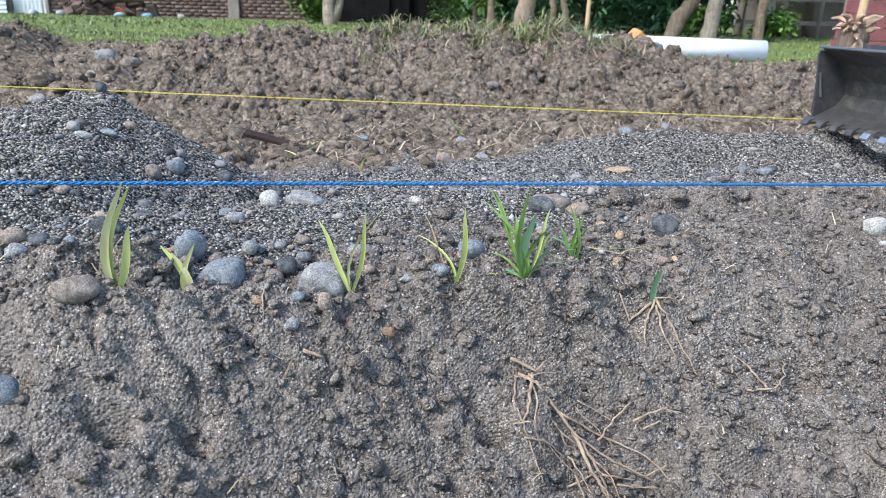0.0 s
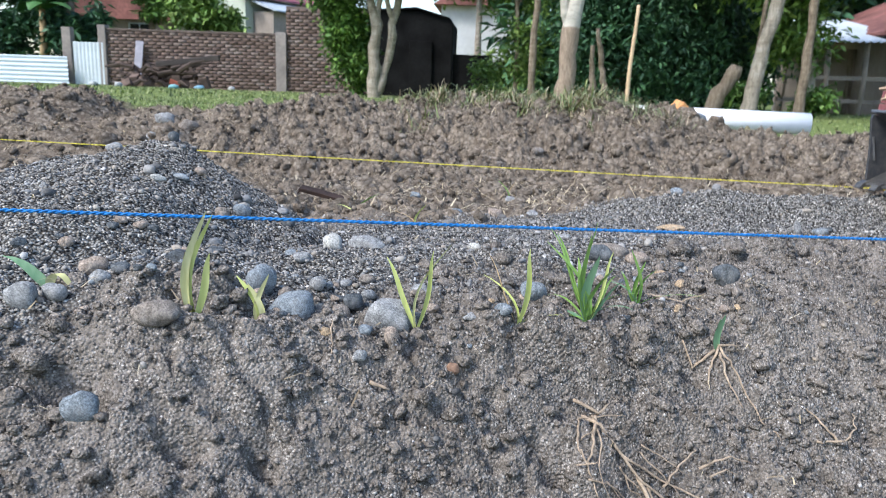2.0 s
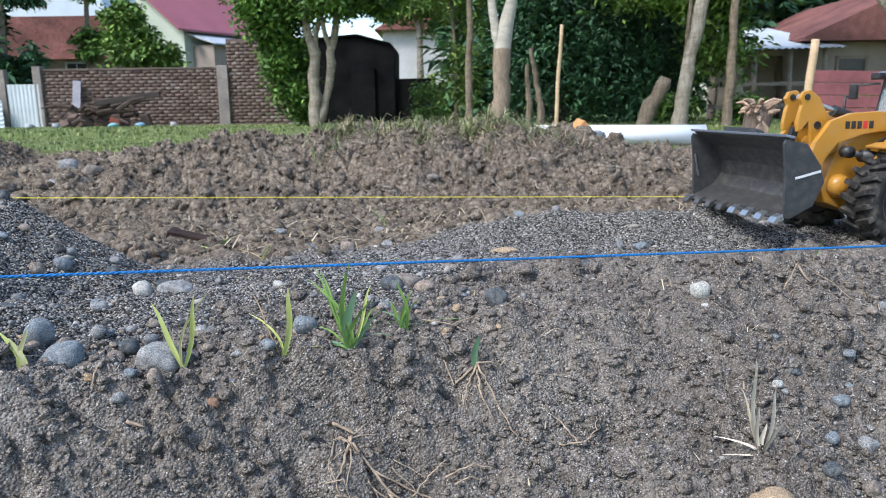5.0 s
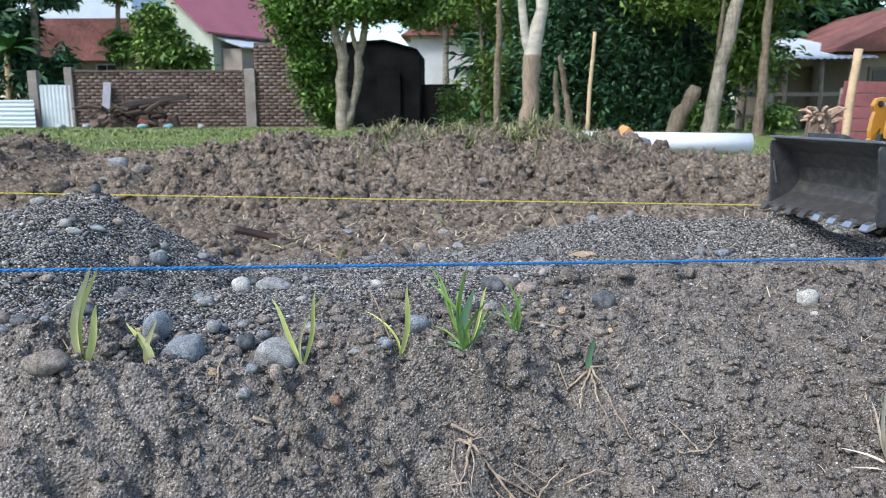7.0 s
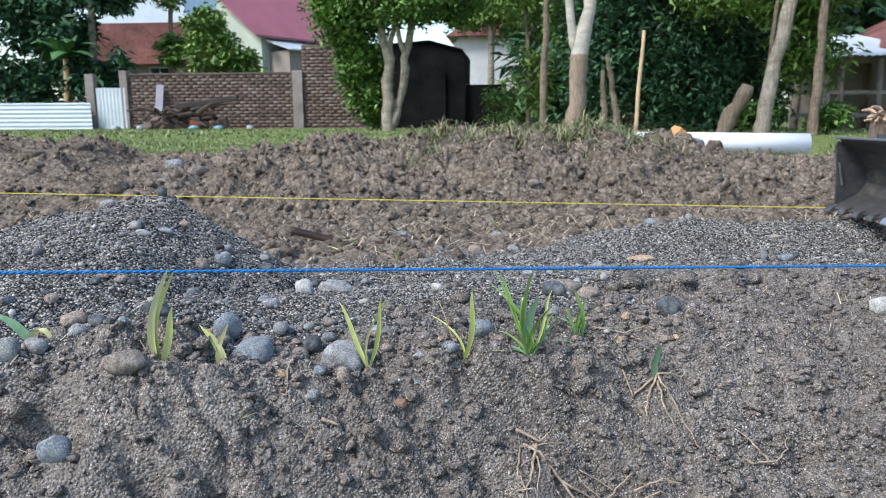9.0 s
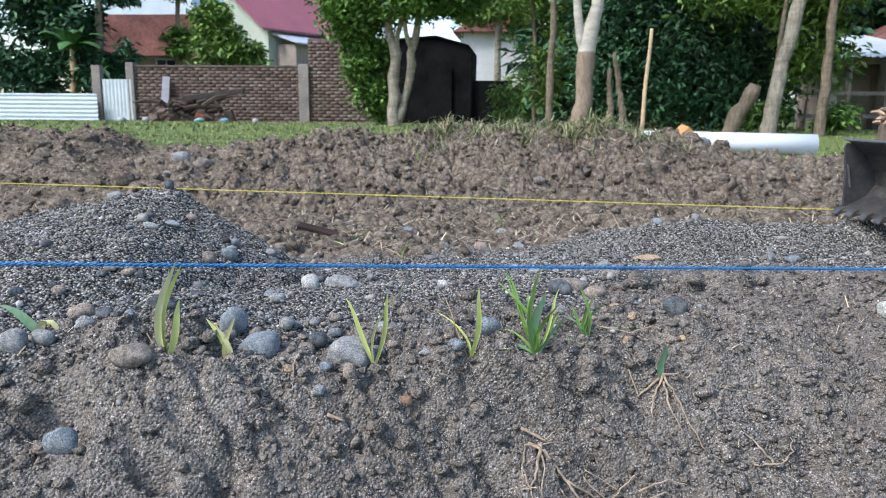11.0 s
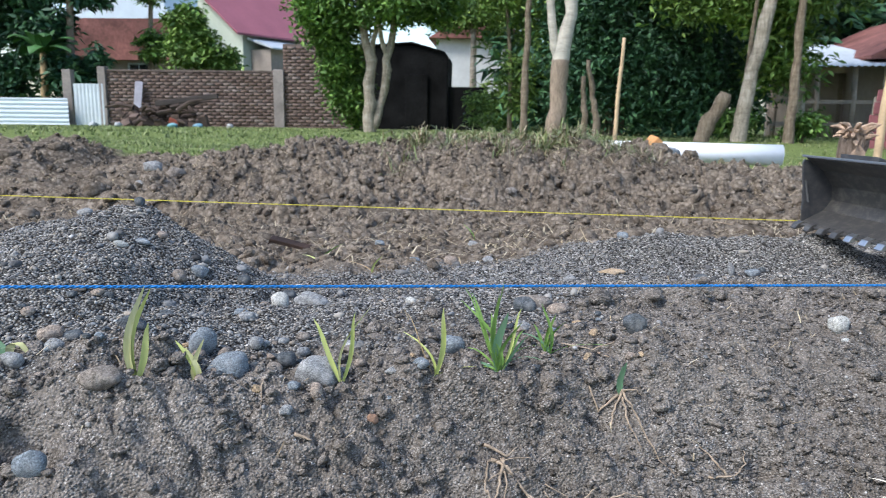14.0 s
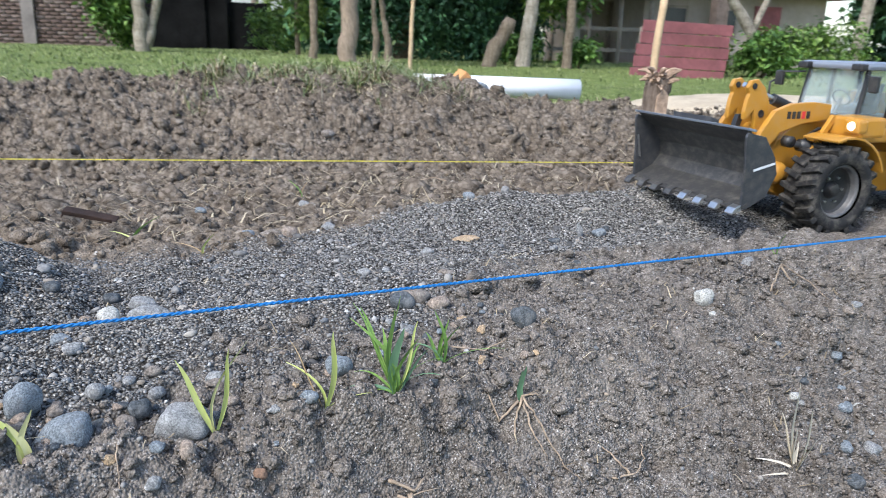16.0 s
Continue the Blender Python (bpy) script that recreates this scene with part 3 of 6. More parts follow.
def corrugated(name, w, h, pitch, depth, material, parent=None, upright=True, label=""):
    """A ribbed metal sheet in the x-z plane, from its lower left corner."""
    n = int((w if upright else h) / pitch) * 4
    a = np.linspace(0, w if upright else h, n + 1)
    d = depth * np.sin(np.arange(n + 1) * math.pi / 2)
    vs = []
    for off in (0.0, 0.004):
        for q, e in zip(a, d):
            vs += [(q, e + off, 0), (q, e + off, h)] if upright else [(0, e + off, q), (w, e + off, q)]
    fs = []
    m = 2 * (n + 1)
    for i in range(n):
        fs.append((2 * i, 2 * i + 1, 2 * i + 3, 2 * i + 2))
        fs.append((m + 2 * i, m + 2 * i + 2, m + 2 * i + 3, m + 2 * i + 1))
    return part(name, raw_mesh(name, np.array(vs), np.array(fs)), material, parent, label)


def brick_wall(name, x0, x1, y, top, label):
    z0 = -0.45
    wall = tagged(new(name), label, "wall", kind="structure")
    wall.location = (x0, y, z0)
    part("wall_core", box(bmesh.new(), 0, x1 - x0, 0.02, 0.2, 0, top - z0), M_MORTAR, wall)
    rng = random.Random(7)
    vs, fs = [], []
    h, w = 0.085, 0.26
    for r in range(int((top - z0) / (h + 0.02))):
        z = r * (h + 0.02) + 0.01
        x = -w * 0.5 * (r % 2)
        while x < x1 - x0:
            a, b = max(0, x), min(x1 - x0, x + w)
            if b - a > 0.04:
                p = rng.uniform(-0.012, 0.008)
                k = len(vs)
                vs += [(a, p, z), (b, p, z), (b, p, z + h), (a, p, z + h), (a, 0.05, z), (b, 0.05, z), (b, 0.05, z + h), (a, 0.05, z + h)]
                fs += [(k, k + 1, k + 2, k + 3), (k + 3, k + 2, k + 6, k + 7), (k, k + 4, k + 5, k + 1), (k + 1, k + 5, k + 6, k + 2), (k, k + 3, k + 7, k + 4)]
            x += w + 0.02
    b = part("bricks", raw_mesh("bricks", np.array(vs), np.array(fs)), M_BRICK, wall)
    b["kind"] = "stuff"
    return wall


low_wall = brick_wall("wall_north", -12.5, -6.9, 24.0, 1.45, "low weathered brick garden wall with pale coping")
part("coping", box(bmesh.new(), 0, 5.6, -0.03, 0.24, 1.9, 1.96, 0.01), M_MORTAR, low_wall)
high_wall = brick_wall("wall_north_high", -6.6, -3.4, 24.0, 2.35, "taller stretch of weathered brick wall")
pier = tagged(part("wall_pier", box(bmesh.new(), -6.92, -6.58, 23.9, 24.2, -0.5, 1.55, 0.02), M_CONCRETE), "grey concrete pier in the brick wall", "pier", kind="structure")
pier2 = tagged(part("wall_pier", box(bmesh.new(), -12.72, -12.46, 23.9, 24.2, -0.5, 1.6, 0.02), M_CONCRETE), "grey concrete pier at the end of the wall", "pier", kind="structure")
post = thing("gate_post", "grey concrete gate post beside the metal gate", "post", pose(-13.75, 24, -0.4))
part("shaft", box(bmesh.new(), -0.15, 0.15, -0.12, 0.12, 0, 1.9, 0.02), M_CONCRETE, post)

gate = thing("metal_gate", "pale grey ribbed sheet-metal gate", "gate", pose(-13.55, 23.9, -0.4))
corrugated("sheet", 1.0, 1.45, 0.12, 0.012, M_ZINC, gate)
part("rail", box(bmesh.new(), 0, 1.0, 0.03, 0.07, 0.2, 0.26), M_WOOD_GREY, gate)
part("rail", box(bmesh.new(), 0, 1.0, 0.03, 0.07, 1.1, 1.16), M_WOOD_GREY, gate)
fence_w = thing("sheet_fence", "white ribbed metal sheet fence on posts", "fence", pose(-20.0, 23.6, -0.4))
corrugated("sheet", 6.4, 0.97, 0.13, 0.02, M_WHITE_SHEET, fence_w, upright=False)
for k in range(4):
    part("post", box(bmesh.new(), 0.3 + 1.9 * k, 0.4 + 1.9 * k, 0.04, 0.14, -0.1, 1.0), M_WOOD_GREY, fence_w)
plank = thing("leaning_board", "grey board leaning against the brick wall", "board", pose(-11.42, 23.7, -0.35, -7, 4, 0))
part("plank", box(bmesh.new(), -0.13, 0.13, -0.02, 0.02, 0, 1.5, 0.01), simple("grey_board", (0.3, 0.29, 0.33), scale=3), plank)

# house with the maroon roof
house = thing("house", "pale green plastered house with a maroon metal roof", "house", pose(-10.6, 30, 0, 0, 0, -28) @ pose(10.6, -30, 0))
part("wall", prism(bmesh.new(), [(-12.1, -0.4), (-9.6, -0.4), (-9.6, 3.35), (-12.1, 5.3)], 30.0, 36.0), M_PALE_WALL, house)
part("roof", prism(bmesh.new(), [(-12.3, 5.47), (-9.25, 3.12), (-9.25, 3.2), (-12.3, 5.57)], 29.4, 36.6), M_MAROON, house)
part("awning", prism(bmesh.new(), [(-9.58, 3.0), (-8.2, 2.6), (-8.2, 2.66), (-9.58, 3.1)], 30.2, 36), M_ZINC, house)
part("annex_wall", box(bmesh.new(), -9.58, -8.5, 30.4, 36, -0.4, 2.62), M_TAN_WALL, house)
# house with the rusty roof
house2 = thing("house", "low house with rusty roof sheets behind banana plants", "house", pose(0, 0, 0))
part("wall", box(bmesh.new(), -18.5, -13.4, 32, 37, -0.4, 2.4), M_TAN_WALL, house2)
part("roof", prism(bmesh.new(), [(-19, 2.3), (-13.0, 2.3), (-13.8, 4.0), (-18, 4.0)], 31.5, 38), M_RUST_ROOF, house2)
w = part("window", box(bmesh.new(), -15.6, -14.6, 31.94, 32.0, 1.35, 2.2), M_WHITE_SHEET, house2)
part("pane", box(bmesh.new(), -15.5, -15.13, 31.92, 31.95, 1.42, 2.13), M_GLASS_DARK, w)
part("pane", box(bmesh.new(), -15.07, -14.7, 31.92, 31.95, 1.42, 2.13), M_GLASS_DARK, w)
shed = thing("barn", "large white metal barn roof behind the houses", "building", pose(0, 0, 0))
part("wall", box(bmesh.new(), -22, -17, 41, 48, -0.4, 5.2), M_TAN_WALL, shed)
part("roof", prism(bmesh.new(), [(-22.5, 5.0), (-17.3, 5.0), (-18.2, 8.0), (-22.5, 8.0)], 40.5, 49), M_WHITE_SHEET, shed)
pale = thing("white_house", "white plastered house glimpsed between trees", "house", pose(0, 0, 0))
part("wall", box(bmesh.new(), -2.2, 1.2, 31, 36, -0.4, 3.3), simple("white_plaster", (0.55, 0.56, 0.56), 0.9, scale=0.8, var=0.12), pale)
part("roof", prism(bmesh.new(), [(-2.5, 3.2), (1.5, 3.2), (-0.5, 4.4)], 30.6, 36.4), M_RUST_ROOF, pale)
# black hut and low black fence
hut = thing("black_hut", "small hut covered in black sheeting", "hut", pose(0, 0, 0))
bm = bmesh.new()
prism(bm, [(-3.9, -0.4), (-1.3, -0.4), (-1.28, 1.95), (-1.4, 2.12), (-2.4, 2.28), (-3.9, 2.25)], 23.4, 26, 0.04)
part("sheeting", bm, M_BLACK, hut)
part("roof_sheet", prism(bmesh.new(), [(-3.95, 2.22), (-2.4, 2.33), (-1.46, 2.08), (-1.44, 2.12), (-2.4, 2.38), (-3.95, 2.27)], 23.3, 26.1), M_BLACK, hut)
part("door_flap", box(bmesh.new(), -2.6, -1.9, 23.3, 23.38, -0.38, 1.4, 0.02), M_BLACK, hut)
lowf = thing("black_fence", "low fence covered in black sheeting", "fence", pose(0, 0, 0))
part("sheeting", box(bmesh.new(), -1.27, -0.17, 23.6, 23.7, -0.4, 1.05, 0.02), M_BLACK, lowf)

# ---- trees ----
tree("bushy tree with several pale stems beside the black hut", [
    [(-2.25, 14, -0.3, 0.13), (-2.2, 14, 0.4, 0.11), (-2.2, 14, 1.2, 0.10), (-2.35, 14, 1.9, 0.07), (-2.5, 14, 3.2, 0.04)],
    [(-2.2, 14, -0.1, 0.09), (-1.98, 14.1, 0.5, 0.08), (-1.88, 14, 1.2, 0.08), (-1.7, 14, 2.2, 0.05)],
    [(-2.2, 14, 1.15, 0.06), (-2.1, 14, 1.7, 0.05), (-2.0, 14.1, 2.6, 0.03)],
    [(-1.88, 14, 1.2, 0.05), (-2.0, 13.9, 1.7, 0.04), (-2.05, 13.9, 2.4, 0.03)]],
    [(-2.75, 14.4, 0.95, 0.42, 0.5, 0.95, 4200), (-2.9, 14.2, 2.2, 0.8, 0.8, 0.7, 4200), (-1.6, 14.2, 2.5, 0.95, 0.8, 0.7, 4600), (-2.2, 14.3, 3.3, 1.3, 1, 0.9, 4000), (-2.65, 14.9, 0.5, 0.3, 0.3, 0.6, 1500), (-1.9, 13.6, 2.1, 0.7, 0.5, 0.35, 1500), (-3.15, 14.2, 2.1, 0.45, 0.5, 0.7, 2200), (-0.95, 14.4, 2.2, 0.5, 0.5, 0.4, 1500), (-2.95, 14.3, 1.3, 0.35, 0.4, 0.6, 1400)],
    L_MID, BARK_GREY, 0.13, 0.03, 11)
tree("forked tree with a smooth grey upper trunk", [
    [(0.83, 9, -0.15, 0.12), (0.84, 9, 0.3, 0.1), (0.88, 9, 0.85, 0.098), (0.97, 9, 1.6, 0.075), (1.12, 9, 3.0, 0.065)],
    [(0.85, 9, 0.75, 0.055), (0.74, 9, 1.3, 0.05), (0.6, 9, 2.8, 0.045)]],
    [(0.8, 9.2, 3.4, 1.3, 1, 0.8, 2500)], L_MID, BARK_TWO, 0.14, 0.03, 12)
for k, (x0, x1, y, top, r, lab) in enumerate([(0.50, 0.56, 10.5, 3.2, 0.05, "thin straight grey tree trunk"), (1.55, 1.42, 10.6, 1.0, 0.05, "thin bent sapling trunk"), (1.42, 1.38, 11, 0.8, 0.05, "thin upright sapling trunk"),
        (3.25, 3.72, 10, 2.9, 0.098, "leaning grey tree trunk"), (3.95, 3.98, 10, 2.6, 0.06, "crooked grey tree trunk"), (3.5, 3.62, 10.6, 2.6, 0.036, "thin leaning grey trunk"), (8.9, 9.3, 10.5, 3, 0.1, "grey trunk beside the hut"), (9.6, 9.5, 9.5, 2.5, 0.09, "grey trunk among bushes")]):
    tree(lab, [[(x0, y, -0.25, r * 1.25), (x0 + (x1 - x0) * 0.2, y, 0.25, r), (x0 + (x1 - x0) * 0.6, y + 0.05, top * 0.5, r * 0.85), (x1 + (x1 - x0) * 0.3, y, top, r * 0.6)]],
         [(x1, y, top + 0.5, 0.8, 0.7, 0.6, 900)] if top > 2 else [], L_MID, BARK_GREY if r > 0.06 else BARK_BROWN, 0.14, 0.03, 20 + k)
tree("leaning broken dead trunk", [[(2.8, 10, -0.2, 0.11), (2.92, 10, 0.2, 0.1), (3.12, 10, 0.55, 0.085)]], [], L_MID, BARK_BROWN, seed=31)
tree("crooked bare branch tree by the fence", [[(6.4, 9, -0.3, 0.08), (6.1, 9, 0.4, 0.07), (5.2, 9, 1.5, 0.05), (4.9, 9, 2.2, 0.03)], [(6.1, 9, 0.5, 0.05), (6.35, 9, 1.2, 0.04), (6.9, 9, 1.8, 0.02)]],
     [(6.9, 9, 2.3, 0.7, 0.5, 0.4, 800)], L_MID, BARK_GREY, 0.12, 0.03, 32)
tree("mango tree with a dense dark crown", [[(2.2, 13.5, -0.3, 0.2), (2.3, 13.5, 1.5, 0.15), (2.2, 13.5, 3.5, 0.1)]],
     [(1.7, 13.4, 1.3, 0.75, 0.8, 1.4, 8000), (3.0, 13.2, 0.9, 1.1, 0.8, 1.1, 10000), (2.6, 13.6, 2.6, 1.6, 1, 1.2, 11000), (4.2, 13.8, 1.0, 0.9, 0.8, 1.2, 7000)], L_DARK, BARK_BROWN, 0.15, 0.025, 33)
tree("slender tree with thin light green leaves", [[(0.45, 15, -0.3, 0.05), (0.42, 15, 1.2, 0.04), (0.3, 15, 2.6, 0.03)]],
     [(0.62, 15, 0.9, 0.4, 0.5, 0.8, 1300), (0.4, 15.2, 2.5, 0.9, 0.6, 0.5, 2000), (-0.1, 16, 0.3, 0.4, 0.4, 0.4, 700), (0.8, 15.2, 1.9, 0.4, 0.4, 0.5, 800)], L_LIGHT, BARK_BROWN, 0.13, 0.026, 41)
tree("leafy tree with light green leaves hanging over the yard", [[(5.0, 12.5, -0.3, 0.15), (4.9, 12.5, 1.4, 0.11), (4.5, 12.5, 3.0, 0.08)]],
     [(3.6, 12.0, 2.3, 1.2, 0.8, 0.7, 3500), (5.0, 12.2, 2.5, 1.1, 0.8, 0.7, 3500), (4.6, 12.3, 1.2, 0.6, 0.6, 0.7, 1700), (6.0, 12.3, 3.0, 1.0, 0.8, 0.6, 2200), (4.2, 11.6, 2.0, 0.8, 0.5, 0.5, 2400)], L_LIGHT, BARK_GREY, 0.16, 0.032, 34)
tree("small bright green fruit tree behind the wall", [[(-10.3, 27, -0.3, 0.1), (-10.3, 27, 1.2, 0.08), (-10.2, 27, 2.4, 0.05)]],
     [(-10.6, 26.8, 2.3, 1.0, 0.8, 0.8, 2600), (-10.9, 27, 3.2, 0.7, 0.7, 0.9, 2000), (-9.6, 27, 2.0, 0.5, 0.5, 0.6, 900)], L_LIGHT, BARK_BROWN, 0.26, 0.06, 35)
tree("dark leafy trees behind the sheet fence", [[(-15.4, 27, -0.4, 0.18), (-15.3, 27, 2, 0.14), (-15.2, 27, 4.5, 0.1)]],
     [(-16.2, 27, 3.2, 0.9, 0.8, 1.8, 3600), (-17.8, 26.5, 1.4, 1.4, 0.8, 1.0, 2600), (-20.6, 27, 2.6, 1.5, 0.8, 2.3, 5000), (-17.9, 27.3, 3.9, 1.1, 0.8, 1.5, 3400), (-14.9, 27.6, 4.6, 0.9, 0.8, 0.7, 1600), (-15.0, 26, 1.4, 0.9, 0.6, 0.8, 1500), (-14.2, 26.4, 1.6, 0.6, 0.6, 1.0, 1200)], L_DARK, BARK_BROWN, 0.4, 0.07, 36)
tree("tall leafy tree beside the rusty roof", [[(-13.2, 29, -0.4, 0.15), (-13.2, 29, 2, 0.12), (-13.1, 29, 4.5, 0.08)]], [(-13.3, 28.8, 5.0, 1.0, 0.8, 0.8, 1500), (-12.9, 28.6, 2.6, 0.5, 0.5, 0.6, 900)], L_MID, BARK_BROWN, 0.3, 0.05, 39)
tree("light green tree between the houses", [[(-0.6, 27, -0.4, 0.15), (-0.6, 27, 2, 0.12), (-0.6, 27, 4, 0.08)]],
     [(-0.9, 27, 4.0, 1.3, 0.8, 1.0, 2600), (0.5, 27, 3.6, 1.0, 0.8, 1.2, 2200), (0.3, 26, 0.6, 0.9, 0.7, 0.9, 1500)], L_LIGHT, BARK_GREY, 0.3, 0.05, 37)
woods = [(1.6 + 1.75 * k, 19 + (k % 3) * 1.6, 1.6 + 1.5 * (k % 2), 1.5, 1.0, 2.2, 1900) for k in range(15)] + [(2 + 2.2 * k, 22, 5.0, 1.7, 1.0, 1.7, 1500) for k in range(12)]
tagged(part("far_woods", leaf_mesh("far_woods", woods, 0.5, 0.1, 38), L_DARK), "dense dark green woods behind the yard", "woods", kind="stuff")

# ---- strings, stake and pipe ----
M_BLUE = simple("blue_twine", (0.02, 0.19, 0.5), 0.6, scale=300, var=0.3, dist=0.0003)
M_YELLOW = simple("yellow_twine", (0.62, 0.55, 0.06), 0.6, scale=300, var=0.2, dist=0.0003)
M_STAKE = bark_mat("stake_bark", (0.16, 0.12, 0.09), (0.42, 0.33, 0.26), (30, 30, 5))
M_SPLINTER = simple("split_wood", (0.42, 0.3, 0.21), 0.9, scale=60, var=0.5)
M_PVC = simple("white_pvc", (0.78, 0.79, 0.8), 0.4, scale=8, var=0.06, bump=0.05)
M_ORANGE_BRICK = simple("orange_brick", (0.6, 0.3, 0.12), 0.9, scale=40, var=0.3)


def twine(name, label, a, b, r, sag, material, strands=2):
    """Strands twisted round one another between two points."""
    t = thing(name, label, "string", pose(*a))
    a, b = Vector(a), Vector(b)
    n = int((b - a).length / 0.0013)
    d = (b - a).normalized()
    s = d.cross(Vector((0, 0, 1))).normalized()
    w = s.cross(d)
    for k in range(strands):
        bm = bmesh.new()
        pts = []
        for i in range(n + 1):
            f = i / n
            ph = i * 0.9 + k * 2 * math.pi / strands
            pts.append((b - a) * f + Vector((0, 0, -4 * sag * f * (1 - f))) + (s * math.cos(ph) + w * math.sin(ph)) * r * 0.5)
        tube(bm, pts, r * 0.62, 5)
        smooth(part("strand", bm, material, t))
    return t


twine("blue_string", "taut blue twisted string stretched over the trench lip", (-1.5, 0.02, 0.2), (1.7, 1.065, 0.046), 0.0012, 0.0, M_BLUE)
ys_ob = twine("yellow_string", "thin taut yellow string tied to a stake", (-1.6, 1.35, 0.098), (0.765, 1.487, 0.052), 0.0010, 0.0, M_YELLOW)
bm = bmesh.new()
for k in range(2):
    tube(bm, [(0.78 + 1.6 + 0.0295 * math.cos(a), 1.518 - 1.35 + 0.0295 * math.sin(a), 0.05 - 0.098 + 0.004 * k) for a in (2 * math.pi * q / 24 for q in range(25))], 0.001, 5)
smooth(part("knot", bm, M_YELLOW, ys_ob))
smooth(part("loose_end", tube(bmesh.new(), [(2.365, 0.137, -0.046), (2.358, 0.135, -0.01), (2.352, 0.133, 0.022), (2.345, 0.13, 0.03), (2.335, 0.13, 0.028)], 0.001, 5), M_YELLOW, ys_ob))

stake = thing("wooden_stake", "short rough branch stake with a splintered top", "stake", pose(0.782, 1.518, hz(0.782, 1.518) - 0.03))
bm = bmesh.new()
rng = random.Random(3)
tube(bm, [(0.004 * math.sin(k * 1.3), 0, 0.0215 * k) for k in range(12)], [0.0265 + rng.uniform(-0.002, 0.002) for _ in range(12)], 14)
smooth(part("shaft", bm, M_STAKE, stake))
part("cut_patch", prism(bmesh.new(), [(-0.014, 0.13), (0.012, 0.135), (0.014, 0.2), (0.0, 0.215), (-0.012, 0.2)], -0.0285, -0.02, 0.002), M_SPLINTER, stake, "paler bare cut wood")
for k in range(34):
    a, l = rng.uniform(0, 6.28), rng.uniform(0.012, 0.032)
    d = Vector((math.cos(a), math.sin(a), rng.uniform(-0.25, 0.7)))
    p = Vector((math.cos(a) * 0.016, math.sin(a) * 0.016, 0.225 + rng.uniform(-0.008, 0.022)))
    part("splinter", tube(bmesh.new(), [p, p + d * l * 0.5 + Vector((0, 0, 0.004)), p + d * l], [0.006, 0.005, 0.002], 5), M_SPLINTER, stake)

pipe = thing("plastic_pipe", "white plastic drain pipe lying on turned soil", "pipe", look((1.055, 2.60, 0.13), (0.46, 2.66, 0.135)))
bm = bmesh.new()
L = 0.6
rings = []
for r, y in ((0.036, 0), (0.0345, 0), (0.0345, -L), (0.036, -L)):
    rings.append([bm.verts.new((r * math.cos(a), r * math.sin(a), y)) for a in (2 * math.pi * k / 40 for k in range(40))])
for a, b in zip(rings, rings[1:] + rings[:1]):
    for k in range(40):
        bm.faces.new((a[k], a[(k + 1) % 40], b[(k + 1) % 40], b[k]))
smooth(part("barrel", bm, M_PVC, pipe))
ob = thing("brick_piece", "broken piece of orange brick leaning on the pipe", "brick", pose(0.585, 2.5, 0.165, 10, 40, 20))
part("lump", box(bmesh.new(), -0.012, 0.018, -0.03, 0.03, -0.055, 0.03, 0.006), M_ORANGE_BRICK, ob)

pole = thing("wooden_pole", "thin bare wooden pole standing in the yard", "pole", pose(1.13, 6.6, -0.08, 0, 2.5, 0))
smooth(part("shaft", tube(bmesh.new(), [(0.004 * math.sin(k), 0, 0.11 * k) for k in range(10)], [0.02 - 0.0006 * k for k in range(10)], 10), M_WOOD_TAN, pole))
pole2 = thing("fence_post", "bare wooden post beside the maroon board fence", "post", pose(2.07, 4.0, -0.08, 0, 3, 0))
smooth(part("shaft", tube(bmesh.new(), [(0.003 * math.sin(k), 0, 0.08 * k) for k in range(9)], 0.021, 10), M_WOOD_TAN, pole2))

# ---- yard beyond, on the side of the fence ----
fence = thing("board_fence", "low fence of weathered maroon boards", "fence", pose(3.9, 8.0, -0.24, 0, 1.5, 0))
for k in range(6):
    w0 = 1.2 + random.uniform(-0.03, 0.03)
    part("board", box(bmesh.new(), random.uniform(-0.03, 0.03) + 0.02 * k, w0, -0.012 + 0.004 * (k % 2), 0.012, 0.02 + 0.13 * k, 0.142 + 0.13 * k, 0.004), M_WOOD_RED, fence)
for x in (0.1, 1.12):
    part("upright", box(bmesh.new(), x, x + 0.06, 0.02, 0.07, -0.1, 0.72, 0.005), M_WOOD_GREY, fence)

shack = thing("open_shack", "open shack on posts with a pale metal roof", "shack", pose(5.9, 14.0, -0.25))
for x, y in ((0, 0), (1.3, 0), (0, 2), (1.3, 2), (0.65, 0)):
    smooth(part("post", tube(bmesh.new(), [(x, y, -0.1), (x + 0.02, y, 0.7), (x, y, 1.4)], 0.05, 8), M_WOOD_GREY, shack))
rf = corrugated("roof", 1.9, 2.8, 0.12, 0.015, M_ZINC, shack)
rf.matrix_local = pose(-0.3, -0.4, 1.38, -78, 0, 0) @ pose(0, 0, 0, 0, -6, 0)
for z in (0.35, 0.75):
    part("rail", box(bmesh.new(), -0.8, 2.0, -0.03, 0.03, z, z + 0.07), M_WOOD_GREY, shack)
part("back_wall", box(bmesh.new(), -0.1, 1.5, 2.0, 2.1, 0, 1.4), M_TAN_WALL, shack)

